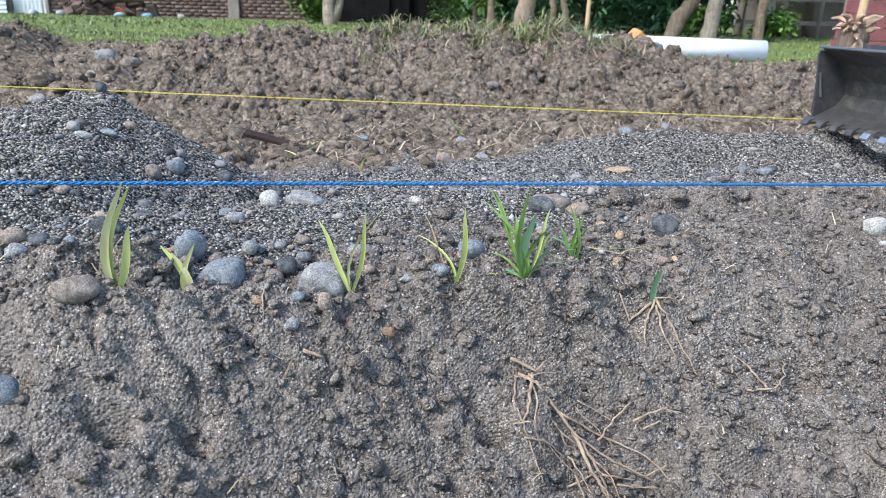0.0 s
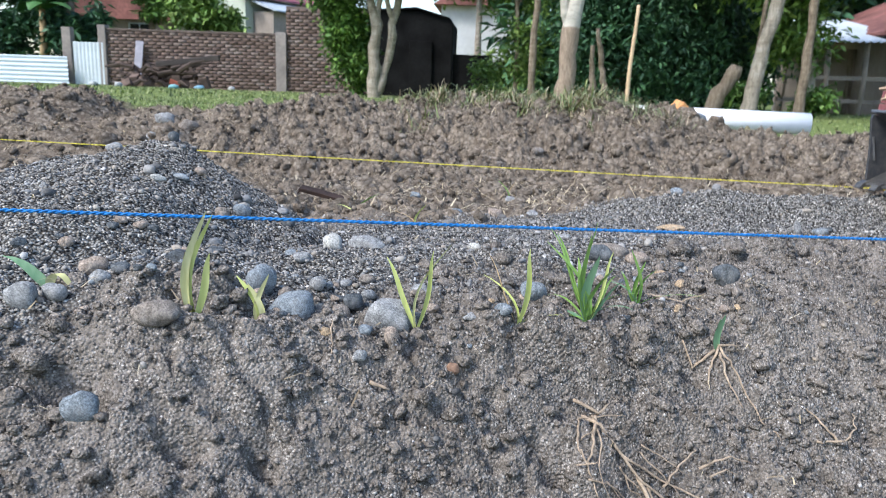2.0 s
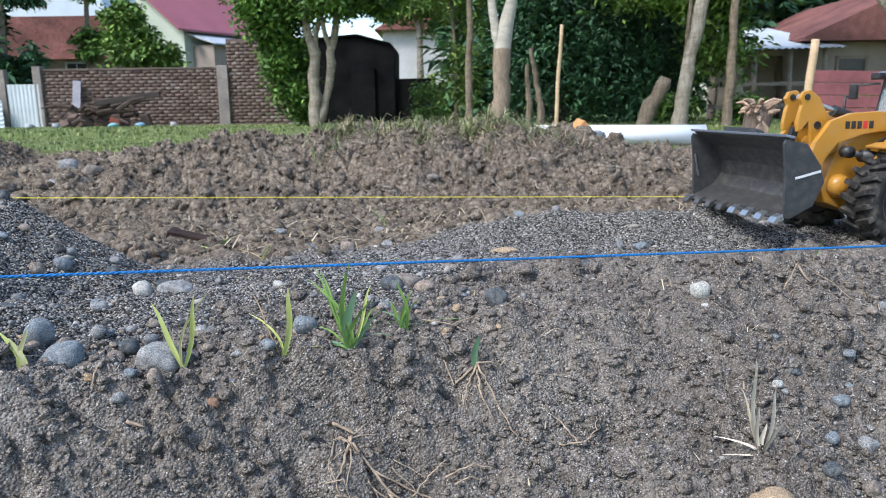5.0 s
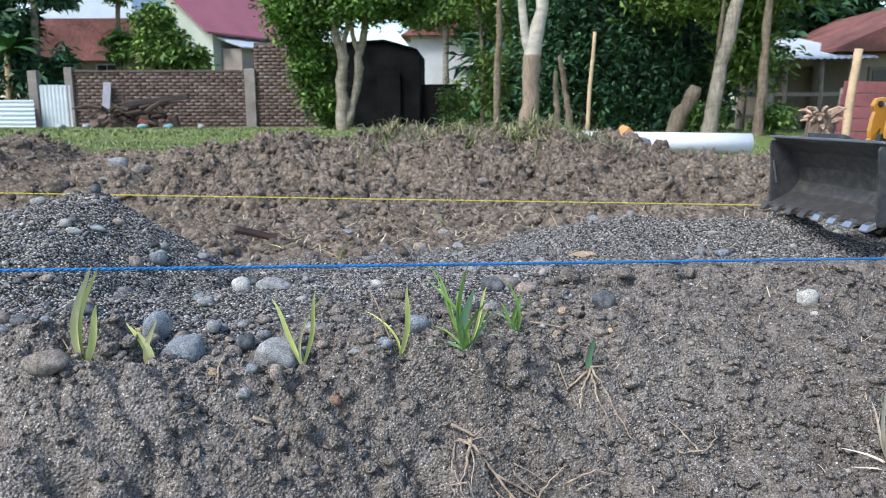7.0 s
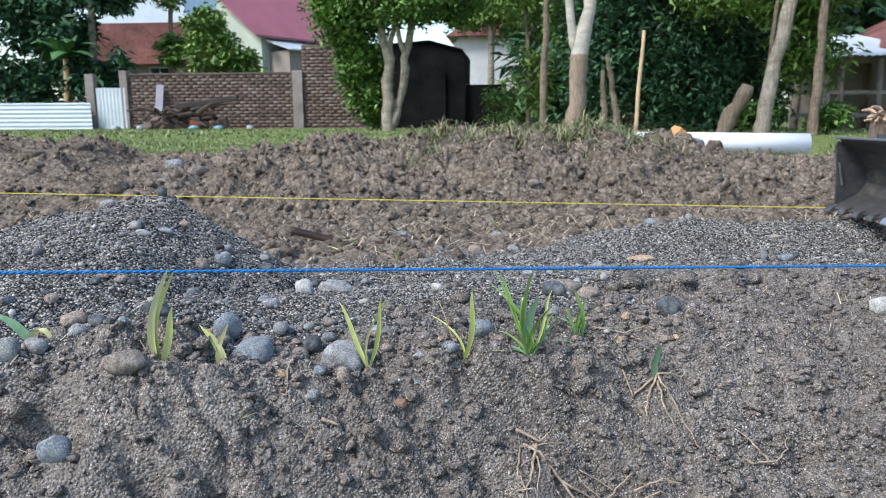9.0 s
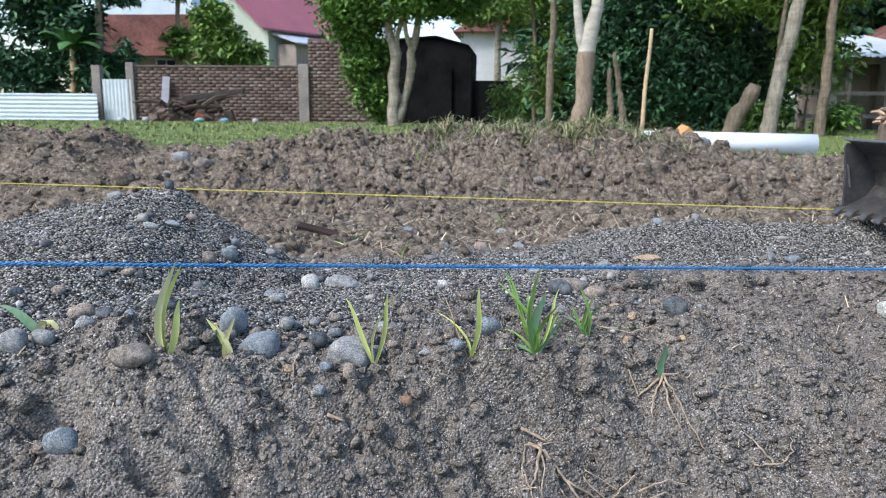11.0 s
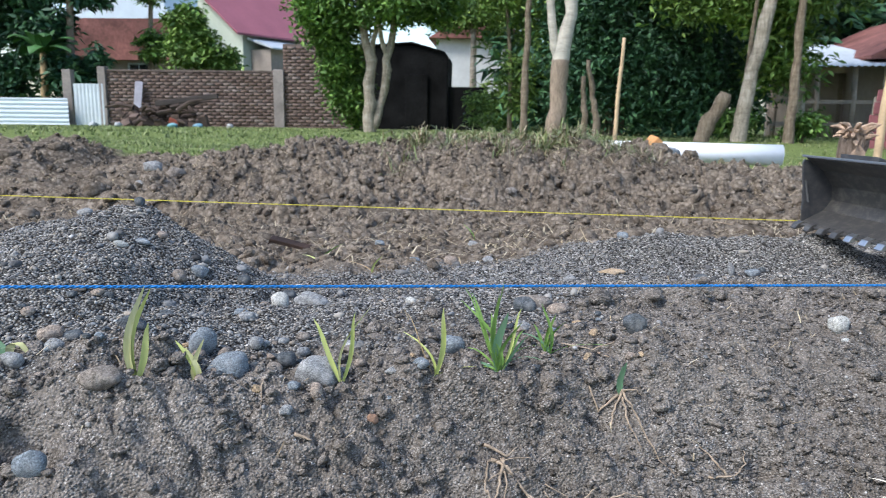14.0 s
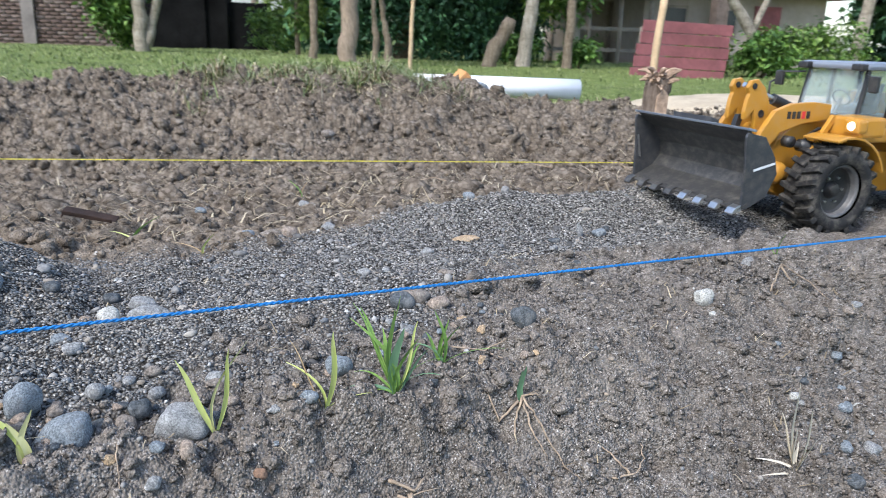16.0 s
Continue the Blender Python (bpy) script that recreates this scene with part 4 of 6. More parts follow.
home = thing("house", "low house with a rusty roof beyond the board fence", "house", pose(7.3, 14.5, -0.3))
part("wall", box(bmesh.new(), 0, 4.2, 0, 4, 0, 1.65), M_TAN_WALL, home)
part("roof", prism(bmesh.new(), [(-0.5, 1.6), (4.7, 1.6), (4.7, 1.66), (2.6, 2.7), (1.8, 2.7), (-0.5, 1.66)], -0.5, 4.5), M_RUST_ROOF, home)
for x in (0.35, 1.5):
    w = part("window", box(bmesh.new(), x, x + 0.6, -0.05, 0.0, 0.75, 1.35), M_WOOD_GREY, home)
    part("pane", box(bmesh.new(), x + 0.06, x + 0.54, -0.07, -0.051, 0.81, 1.29), M_GLASS_DARK, w)
part("door", box(bmesh.new(), 2.5, 3.1, -0.05, 0, 0, 1.4), M_WOOD_RED, home)
part("brick_pillar", box(bmesh.new(), 1.2, 1.45, -0.7, -0.45, 0, 1.65), M_BRICK, home)
for k, (x, y, r, n) in enumerate(((5.2, 8.7, 0.32, 1400), (5.9, 8.4, 0.36, 1700), (6.6, 9.2, 0.42, 1500), (4.2, 10.2, 0.25, 700), (7.8, 9.6, 0.5, 1500), (3.4, 10.6, 0.3, 800))):
    z = hz(x, y)
    tree("leafy light green bush beside the fence", [[(x, y, z - 0.05, 0.02), (x, y, z + 0.2, 0.015)], [(x, y, z, 0.015), (x + 0.15, y, z + 0.35, 0.008)]],
         [(x, y, z + r * 0.75, r * 1.1, r * 0.8, r * 0.8, n)], L_LIGHT if k % 2 == 0 else L_MID, BARK_BROWN, 0.1, 0.022, 50 + k, "bush", "bush")

# sand pile
M_SAND = simple("pale_sand", (0.46, 0.38, 0.27), 0.95, scale=9, var=0.2, bump=0.6, dist=0.004)
sx, sy = np.meshgrid(np.linspace(-1.2, 1.2, 90), np.linspace(-1.2, 1.2, 70))
sr = np.clip(1 - sx ** 2 - sy ** 2, -0.4, 1)
wx, wy = 2.0 + 0.68 * sx, 2.78 + 0.42 * sy
sz = height(wx, wy) * 0.3 + 0.02 + np.where(sr > 0, 0.085 * np.sqrt(np.abs(sr)), 0.3 * sr) + 0.006 * fbm(wx, wy, 9, 3, 95)
si = np.arange(sx.size).reshape(sx.shape)
sq = np.stack([si[:-1, :-1], si[:-1, 1:], si[1:, 1:], si[1:, :-1]], -1).reshape(-1, 4)
sand_me = raw_mesh("sand_pile", np.stack([wx, wy, sz], -1).reshape(-1, 3), sq)
sand_me.shade_smooth()
tagged(part("sand_pile", sand_me, M_SAND), "low smooth pile of pale beige sand", "sand", kind="stuff")

# banana plant behind the sheet fence
L_BANANA = leaf_mat("banana_leaf", (0.03, 0.09, 0.025), (0.06, 0.15, 0.04), (0.12, 0.22, 0.06))
ban = thing("banana_plant", "tall banana plant with broad drooping leaves", "plant", pose(-15.6, 25.6, -0.35))
smooth(part("stem", tube(bmesh.new(), [(0, 0, 0), (0.05, 0, 1.2), (0.1, 0, 2.6)], [0.16, 0.13, 0.09], 12), simple("banana_stem", (0.28, 0.2, 0.1), scale=3), ban))
rng = random.Random(9)
for k in range(11):
    a, el, ln = k * 2.4, rng.uniform(0.5, 1.3), rng.uniform(1.5, 2.3)
    bm = bmesh.new()
    prev = None
    for i in range(9):
        f = i / 8
        r = ln * f
        c = Vector((0.1 + math.cos(a) * r * math.cos(el), math.sin(a) * r * math.cos(el) * 0.6, 2.5 + r * math.sin(el) - 0.5 * r * r * 0.55))
        w = 0.26 * math.sin(math.pi * (0.08 + 0.9 * f)) + 0.01
        s = Vector((-math.sin(a), math.cos(a), 0)) * w
        row = [bm.verts.new(c - s + Vector((0, 0, -0.06))), bm.verts.new(c), bm.verts.new(c + s + Vector((0, 0, -0.06)))]
        if prev:
            bm.faces.new((prev[0], prev[1], row[1], row[0]))
            bm.faces.new((prev[1], prev[2], row[2], row[1]))
        prev = row
    smooth(part("leaf", bm, L_BANANA, ban))

# heap of branches and rubbish by the wall
heap = thing("debris_heap", "heap of dark branches and rubbish by the brick wall", "heap", pose(-10.1, 22.4, -0.33) @ Matrix.Scale(1.55, 4))
M_BRANCH = simple("dark_branch", (0.07, 0.05, 0.04), 0.9, scale=5, var=0.4)
for k in range(60):
    a, l = rng.uniform(0, 6.28), rng.uniform(0.2, 0.6)
    p = Vector((rng.gauss(0, 0.3), rng.gauss(0, 0.25), rng.uniform(0, 0.42)))
    d = Vector((math.cos(a), 0.4 * math.sin(a), rng.uniform(-0.1, 0.45)))
    part("branch", tube(bmesh.new(), [p, p + d * l * 0.5 + Vector((0, 0, 0.05)), p + d * l], [0.05, 0.04, 0.015], 6), M_BRANCH, heap)
M_RUBBLE = simple("brown_rubble", (0.13, 0.09, 0.07), 0.9, scale=5, var=0.4)
for k in range(14):
    turn = pose(rng.gauss(0, 0.5), rng.gauss(-0.1, 0.2), rng.uniform(0.02, 0.2), rng.uniform(0, 90), rng.uniform(0, 90), rng.uniform(0, 90))
    part("rubble", box(bmesh.new(), -0.15, 0.15, -0.1, 0.1, -0.08, 0.08, 0.02, turn), M_RUBBLE, heap)
part("red_scrap", box(bmesh.new(), 0.25, 0.45, -0.3, -0.25, 0.28, 0.38, 0.01, pose(0, 0, 0, 10, 20, 5)), simple("red_scrap_paint", (0.26, 0.07, 0.045), scale=5), heap, "faded red scrap")
part("beam", box(bmesh.new(), 0.1, 1.3, -0.25, -0.13, 0.42, 0.52, 0.01, pose(0, 0, 0, 0, -8, 8)), simple("charred_beam", (0.05, 0.04, 0.035), scale=5), heap)
for k, (x, y, c) in enumerate(((-8.1, 20.5, (0.2, 0.36, 0.45)), (-8.6, 20, (0.2, 0.4, 0.42)), (-9.9, 19.5, (0.4, 0.42, 0.42)), (-7.2, 20.5, (0.4, 0.4, 0.38)), (-10.3, 19, (0.38, 0.4, 0.41)))):
    ob = thing("plastic_scrap", "crumpled scrap of plastic on the grass", "litter", pose(x, y, hz(x, y), 0, 0, 40 * k), "plastic scraps")
    v, f = ico(2)
    v = v * (1 + 0.5 * (np.random.default_rng(k).random((len(v), 1)) - 0.5)) * np.array([0.13, 0.09, 0.07]) + np.array([0, 0, 0.05])
    part("crumpled_film", raw_mesh("crumpled_film", v, f), simple("plastic_film", c, 0.4, scale=5, var=0.15), ob)


# ---- grass and dry stalks ----
def blades(name, n, area, size, width, keep, material, label, category, seed, lean=0.5, flat=False):
    """Narrow bent blades standing or lying on the ground, in one mesh."""
    rng = np.random.default_rng(seed)
    x, y = rng.uniform(area[0], area[1], n), rng.uniform(area[2], area[3], n)
    ok = rng.random(n) < keep(x, y)
    x, y = x[ok], y[ok]
    n = len(x)
    h = rng.uniform(size[0], size[1], n)
    a = rng.uniform(0, 6.283, n)
    d = np.stack([np.cos(a), np.sin(a), np.zeros(n)], -1)
    s = np.stack([-np.sin(a), np.cos(a), np.zeros(n)], -1) * (width * rng.uniform(0.6, 1.3, n))[:, None]
    base = np.stack([x, y, height(x, y) + (0.004 if flat else -0.004)], -1)
    up = np.array([0, 0, 1.0])
    if flat:
        rise = rng.normal(0.1, 0.25, n)[:, None]
        mid = base + d * h[:, None] * 0.5 + up * (np.abs(rise) * h[:, None] * 0.5 + 0.003)
        tip = base + d * h[:, None] + up * rise * h[:, None] * 0.6
    else:
        bend = (lean * rng.random(n))[:, None]
        mid = base + up * h[:, None] * 0.6 + d * h[:, None] * bend * 0.3
        tip = base + up * h[:, None] * (1 - 0.35 * bend) + d * h[:, None] * bend
    v = np.stack([base - s, base + s, mid + s * 0.8, mid - s * 0.8, tip], 1)
    b = (np.arange(n) * 5)[:, None]
    f = np.concatenate([b + np.array([q]) for q in ((0, 1, 2), (0, 2, 3), (3, 2, 4))])
    return tagged(part(name, raw_mesh(name, v.reshape(-1, 3), f), material), label, category, kind="stuff")


L_TURF = leaf_mat("turf_blade", (0.085, 0.115, 0.04), (0.18, 0.235, 0.08), (0.34, 0.36, 0.18))
L_DRY = leaf_mat("dry_stalk", (0.22, 0.17, 0.11), (0.4, 0.32, 0.21), (0.58, 0.5, 0.36))


def tufty(x, y):
    d, c = worley(x, y * 0.8, 13, 74)
    tuft = (c > 0.45) * np.clip(1.1 - d / (0.15 + 0.35 * c), 0, 1)
    return (0.04 + tuft) * np.clip((fbm(x, y, 5, 2, 71) + 0.16) * 5, 0.02, 1) * step(-0.4, -0.15, x) * (1 - step(0.42, 0.6, x)) * step(1.9, 2.35, y)


blades("crest_grass", 26000, (-0.4, 0.65, 1.95, 2.65), (0.012, 0.085), 0.0016, tufty, L_TURF, "sparse green grass on the crest of turned soil", "grass", 81, 3.2)
blades("crest_dry_grass", 20000, (-0.5, 0.65, 1.85, 2.6), (0.015, 0.075), 0.0016, tufty, L_DRY, "dry grass in the turned soil", "grass", 82, 3.6)
blades("matted_grass", 18000, (-0.2, 0.62, 1.85, 2.5), (0.025, 0.08), 0.0016, tufty, L_DRY, "matted dry grass on the heap of turned soil", "grass", 87, flat=True)
blades("turf_grass", 26000, (-3.2, 3.2, 2.6, 6.0), (0.01, 0.028), 0.0025, lambda x, y: weights(x, y)[2] * (0.3 + 0.7 * (fbm(x, y, 4, 2, 72) > -0.1)), L_TURF, "short turf of the yard", "grass", 83, 0.9)
blades("far_turf_grass", 30000, (-14, 9, 6.0, 23.4), (0.02, 0.05), 0.008, lambda x, y: 0.4 + 0.6 * (fbm(x, y, 0.8, 2, 73) > -0.05), L_TURF, "uncut grass of the yard", "grass", 84, 0.9)
blades("straw", 6000, (-1.9, 1.6, 0.95, 2.5), (0.01, 0.055), 0.0011, w_dirt, L_DRY, "dry stalks strewn over turned soil", "straw", 85, flat=True)
blades("root_bits", 420, (-0.45, 0.6, 0.25, 0.75), (0.005, 0.022), 0.0005, lambda x, y: np.clip(w_bank(x, y) + 0.25, 0, 1), L_DRY, "dry root bits on the bank", "straw", 86, flat=True)

# ---- stones ----
def stone_mat(name, base, speck=0.35, scale=160.0, rough=0.9):
    m = Mat(name, rough, spec=0.15)
    lo, hi = tuple(c * (1 - speck) for c in base), tuple(min(1, c * (1 + speck)) for c in base)
    a = m.ramp(m.noise(scale, 6, 0.75), [(0.35, lo), (0.62, hi)])
    s = m.ramp(m.noise(900, 3, 0.7), [(0.38, (0.5, 0.5, 0.48)), (0.62, (1.2, 1.18, 1.12))])
    a = m.mix(1.0, a, s, "MULTIPLY")
    dust = m.ramp(m.noise(70, 5, 0.7), [(0.5, (0.0, 0.0, 0.0)), (0.7, (0.4, 0.4, 0.4))])
    m.colour(m.mix(dust, a, (0.3, 0.285, 0.26)))
    m.bump(m.noise(700, 5, 0.7), 0.7, 0.0012)
    return m.m


STONE = {
    "grey": (stone_mat("grey_stone", (0.275, 0.281, 0.288)), "smooth grey river stone"),
    "blue": (stone_mat("blue_grey_stone", (0.213, 0.244, 0.275)), "blue-grey river stone"),
    "dark": (stone_mat("dark_stone", (0.094, 0.106, 0.119)), "dark slate-grey stone"),
    "brown": (stone_mat("brown_stone", (0.237, 0.206, 0.181)), "brownish grey stone"),
    "tan": (stone_mat("tan_stone", (0.44, 0.33, 0.22), 0.3, 50), "smooth tan river stone"),
    "pink": (stone_mat("pink_stone", (0.31, 0.255, 0.215)), "pinkish tan stone"),
    "white": (stone_mat("white_stone", (0.46, 0.46, 0.44), 0.25), "whitish stone"),
}


def stone(x, y, sx, sy, sz, kind, rz=0.0, tilt=0.0, sink=0.3, where="in the gravel", rough=0.15, seed=0):
    """sx, sy, sz: the stone's whole size."""
    rng = np.random.default_rng(int(1e4 * (x * 7 + y * 13)) % 99991 + seed)
    v, f = ico(4 if max(sx, sy) > 0.02 else 3)
    ph = rng.uniform(0, 6, 6)
    d = 1 + rough * (np.sin(v[:, :1] * 2.3 + ph[0]) * np.cos(v[:, 1:2] * 2.1 + ph[1]) + 0.5 * np.sin(v[:, 2:] * 3.7 + v[:, :1] * 3 + ph[2]) + 0.35 * np.cos(v[:, 1:2] * 5 + ph[3]))
    d = d + 0.014 * np.sin(v @ rng.normal(0, 4, (3, 3)) + ph[:3]).sum(1, keepdims=True) * (0.4 + 8 * rough)
    v = np.sign(v) * np.abs(v) ** 0.95 * d * np.array([sx, sy, sz]) * 0.44
    me = raw_mesh("stone", v, f)
    me.shade_smooth()
    ob = part("stone", me, STONE[kind][0])
    ob.matrix_world = pose(x, y, hz(x, y) + sz * (0.5 - sink), 0, tilt, rz)
    return tagged(ob, STONE[kind][1] + " lying " + where, "stone", "stones on the lip")


for row in [
    (-0.135, 0.43, 0.034, 0.024, 0.027, "blue", 20, -32, 0.15), (-0.163, 0.452, 0.02, 0.02, 0.027, "blue", 0, 10, 0.2), (-0.076, 0.446, 0.036, 0.026, 0.027, "grey", -10, 10, 0.25),
    (-0.196, 0.372, 0.026, 0.018, 0.016, "brown", 0, 5, 0.25), (-0.003, 0.456, 0.013, 0.01, 0.009, "blue", 0, 0, 0.2), (0.018, 0.489, 0.02, 0.017, 0.017, "blue", 30, 0, 0.25),
    (-0.115, 0.59, 0.032, 0.018, 0.016, "grey", -10, 8, 0.25), (-0.143, 0.588, 0.02, 0.018, 0.02, "white", 20, 0, 0.3), (-0.262, 0.386, 0.017, 0.014, 0.013, "grey", 0, 0, 0.25),
    (-0.262, 0.428, 0.019, 0.014, 0.013, "pink", 0, 0, 0.25), (0.168, 0.551, 0.021, 0.018, 0.021, "dark", 0, 0, 0.3), (0.354, 0.596, 0.021, 0.017, 0.018, "white", 10, 0, 0.25),
    (0.352, 0.577, 0.008, 0.007, 0.006, "white", 0, 0, 0.2), (-0.055, 0.925, 0.019, 0.017, 0.018, "blue", 0, 0, 0.2), (-0.028, 0.94, 0.034, 0.022, 0.017, "brown", 5, 0, 0.2),
    (-0.006, 0.93, 0.02, 0.018, 0.02, "pink", 20, 20, 0.25), (0.045, 0.98, 0.021, 0.018, 0.018, "grey", 0, 0, 0.2), (-0.072, 0.422, 0.011, 0.011, 0.014, "pink", 0, 10, 0.25),
    (-0.242, 0.602, 0.016, 0.014, 0.015, "brown", 0, 0, 0.15), (-0.236, 0.636, 0.019, 0.015, 0.014, "blue", 15, 15, 0.2), (-0.395, 0.72, 0.018, 0.013, 0.011, "grey", 0, 0, 0.2),
    (-0.331, 0.716, 0.013, 0.011, 0.012, "dark", 0, 0, 0.15), (-0.3, 0.61, 0.014, 0.009, 0.008, "white", 30, 20, 0.2), (-0.285, 0.665, 0.012, 0.01, 0.01, "pink", 0, 0, 0.2),
    (-0.29, 0.63, 0.018, 0.012, 0.008, "blue", -10, 0, 0.3), (0.088, 0.6, 0.034, 0.02, 0.017, "brown", 5, 6, 0.25), (0.078, 0.59, 0.024, 0.02, 0.018, "dark", 0, 0, 0.3),
    (0.107, 0.585, 0.019, 0.013, 0.012, "pink", -20, 0, 0.25), (-0.11, 0.45, 0.014, 0.012, 0.012, "brown", 0, 0, 0.2), (-0.122, 0.446, 0.01, 0.009, 0.009, "dark", 0, 0, 0.2),
    (-0.102, 0.458, 0.015, 0.013, 0.014, "dark", 0, 0, 0.2), (-0.128, 0.468, 0.012, 0.011, 0.011, "grey", 0, 0, 0.2), (-0.214, 0.45, 0.024, 0.012, 0.012, "dark", 8, 12, 0.4),
    (-0.219, 0.329, 0.019, 0.014, 0.02, "blue", 0, 20, 0.2), (-0.276, 0.376, 0.02, 0.017, 0.02, "grey", 0, 0, 0.3), (0.2, 0.86, 0.038, 0.015, 0.009, "tan", 3, 0, 0.3),
    (0.3, 0.83, 0.016, 0.012, 0.008, "dark", 0, 0, 0.3), (0.345, 0.862, 0.009, 0.009, 0.022, "grey", 0, -14, 0.15), (0.37, 0.86, 0.02, 0.014, 0.012, "blue", 0, 0, 0.25),
    (0.348, 0.414, 0.037, 0.026, 0.024, "tan", 0, 8, 0.2), (0.437, 0.503, 0.02, 0.014, 0.012, "blue", 0, 0, 0.25), (0.415, 0.47, 0.014, 0.012, 0.01, "blue", 30, 0, 0.25),
    (0.445, 0.475, 0.022, 0.015, 0.013, "grey", 20, 0, 0.25), (0.4, 0.44, 0.017, 0.013, 0.011, "dark", 0, 0, 0.25), (0.43, 0.44, 0.018, 0.014, 0.012, "brown", 40, 0, 0.25),
    (0.46, 0.51, 0.013, 0.012, 0.01, "white", 0, 0, 0.25), (0.385, 0.5, 0.01, 0.009, 0.008, "white", 0, 0, 0.25), (0.47, 0.7, 0.014, 0.011, 0.02, "grey", 0, 0, 0.2),
    (0.24, 0.72, 0.016, 0.012, 0.009, "brown", 0, 0, 0.3), (0.13, 0.66, 0.018, 0.011, 0.008, "brown", 5, 0, 0.3), (0.27, 0.69, 0.014, 0.012, 0.008, "dark", 0, 0, 0.3),
    (0.06, 0.7, 0.014, 0.011, 0.009, "grey", 0, 0, 0.3), (0.14, 0.8, 0.017, 0.012, 0.009, "grey", 0, 0, 0.3), (0.23, 0.97, 0.018, 0.014, 0.013, "blue", 0, 0, 0.2),
    (-0.155, 0.53, 0.015, 0.013, 0.01, "grey", 0, 0, 0.25), (-0.17, 0.56, 0.016, 0.012, 0.01, "blue", 30, 0, 0.25), (-0.2, 0.66, 0.015, 0.012, 0.012, "dark", 0, 0, 0.25),
    (-0.13, 0.65, 0.022, 0.016, 0.014, "grey", 0, 0, 0.25), (-0.16, 0.68, 0.016, 0.013, 0.012, "dark", 0, 0, 0.25), (-0.025, 0.6, 0.012, 0.01, 0.008, "white", 0, 0, 0.3),
    (-0.045, 0.52, 0.013, 0.011, 0.01, "brown", 0, 0, 0.3), (-0.24, 0.42, 0.013, 0.011, 0.01, "dark", 0, 0, 0.3), (-0.245, 0.405, 0.014, 0.011, 0.01, "grey", 0, 0, 0.3), (-0.05, 0.47, 0.009, 0.008, 0.007, "pink", 0, 0, 0.2),
]:
    stone(*row)
rng = random.Random(21)
for _ in range(40):
    x, y = rng.uniform(-0.42, 0.6), rng.uniform(0.4, 0.95)
    if float(w_gravel(np.array([x]), np.array([y]))[0]) > 0.5:
        s = rng.uniform(0.006, 0.010)
        stone(x, y, s * 1.3, s, s * 0.8, rng.choice(["grey", "grey", "blue", "dark", "brown", "pink"]), rng.uniform(0, 180), 0, 0.42)
for _ in range(34):
    x, y = rng.uniform(0.385, 0.56), rng.uniform(0.4, 0.62)
    s = rng.uniform(0.005, 0.012)
    stone(x, y, s * 1.3, s, s * 0.8, rng.choice(["grey", "blue", "blue", "dark", "brown"]), rng.uniform(0, 180), 0, 0.3, "on the slope of the trench")
for _ in range(26):
    x, y = rng.uniform(-0.3, -0.06), rng.uniform(0.4, 0.5)
    s = rng.uniform(0.005, 0.011)
    stone(x, y, s * 1.3, s, s * 0.85, rng.choice(["grey", "brown", "dark", "pink", "blue"]), rng.uniform(0, 180), 0, 0.3)
for _ in range(90):
    u, v = rng.uniform(-0.26, 0.2), rng.uniform(-0.012, 0.075)
    x, y = 0.94 * u - 0.342 * v, 0.455 + 0.342 * u + 0.94 * v
    s = rng.uniform(0.0035, 0.0085)
    stone(x, y, s * 1.3, s, s * 0.85, rng.choice(["grey", "brown", "brown", "pink", "pink", "blue", "dark", "tan"]), rng.uniform(0, 180), rng.uniform(-20, 20), 0.3, "among crumbs of soil on the lip", 0.22)
for x, y, s, k in ((-0.93, 2.05, 0.05, "grey"), (-0.86, 2.04, 0.045, "brown"), (-0.9, 1.9, 0.03, "grey"), (0.1, 2.2, 0.03, "brown"), (0.45, 2.25, 0.04, "pink"), (-0.5, 2.4, 0.03, "pink"), (0.85, 1.95, 0.02, "grey"), (0.52, 1.6, 0.02, "brown"), (0.1, 1.8, 0.03, "brown"), (0.645, 2.44, 0.045, "blue"), (0.02, 1.15, 0.015, "grey"), (-0.12, 1.05, 0.014, "blue"), (-0.1, 1.1, 0.012, "grey")):
    stone(x, y, s * 1.25, s, s * 0.8, k, 20, 0, 0.3, "on turned brown soil")

# rusty flake of bark over a small hollow
chip = thing("bark_flake", "curled dark brown flake of bark on soil", "bark", pose(-0.262, 1.06, max(hz(-0.3, 1.04), hz(-0.23, 1.04)) + 0.008, 12, 4, -6))
bm = bmesh.new()
prism(bm, [(-0.034, 0.0), (-0.03, 0.012), (0.0, 0.008), (0.036, 0.002), (0.036, -0.002), (0.0, 0.002), (-0.028, 0.006)], -0.008, 0.008, 0.0008)
part("flake", bm, simple("dark_bark", (0.035, 0.02, 0.014), 0.8, scale=60, var=0.5), chip)
ob = thing("rust_crumb", "orange-brown crumb of brick in the bank", "brick", pose(-0.033, 0.421, hz(-0.033, 0.421)))
v, f = ico(3)
part("crumb", raw_mesh("crumb", v * (1 + 0.25 * (np.random.default_rng(5).random((len(v), 1)) - 0.5)) * np.array([0.0045, 0.0025, 0.004]), f), simple("rust_clay", (0.25, 0.155, 0.105), 0.95, scale=200, var=0.4), ob)

# ---- plants ----
def blade_mat(name, base, tip):
    m = Mat(name, 0.5, spec=0.35)
    c = m.ramp(m.noise(90, 4, 0.6, (1, 1, 0.15)), [(0.35, base), (0.65, tip)])
    m.colour(c)
    m.b.inputs["Subsurface Weight"].default_value = 0.0
    return m.m


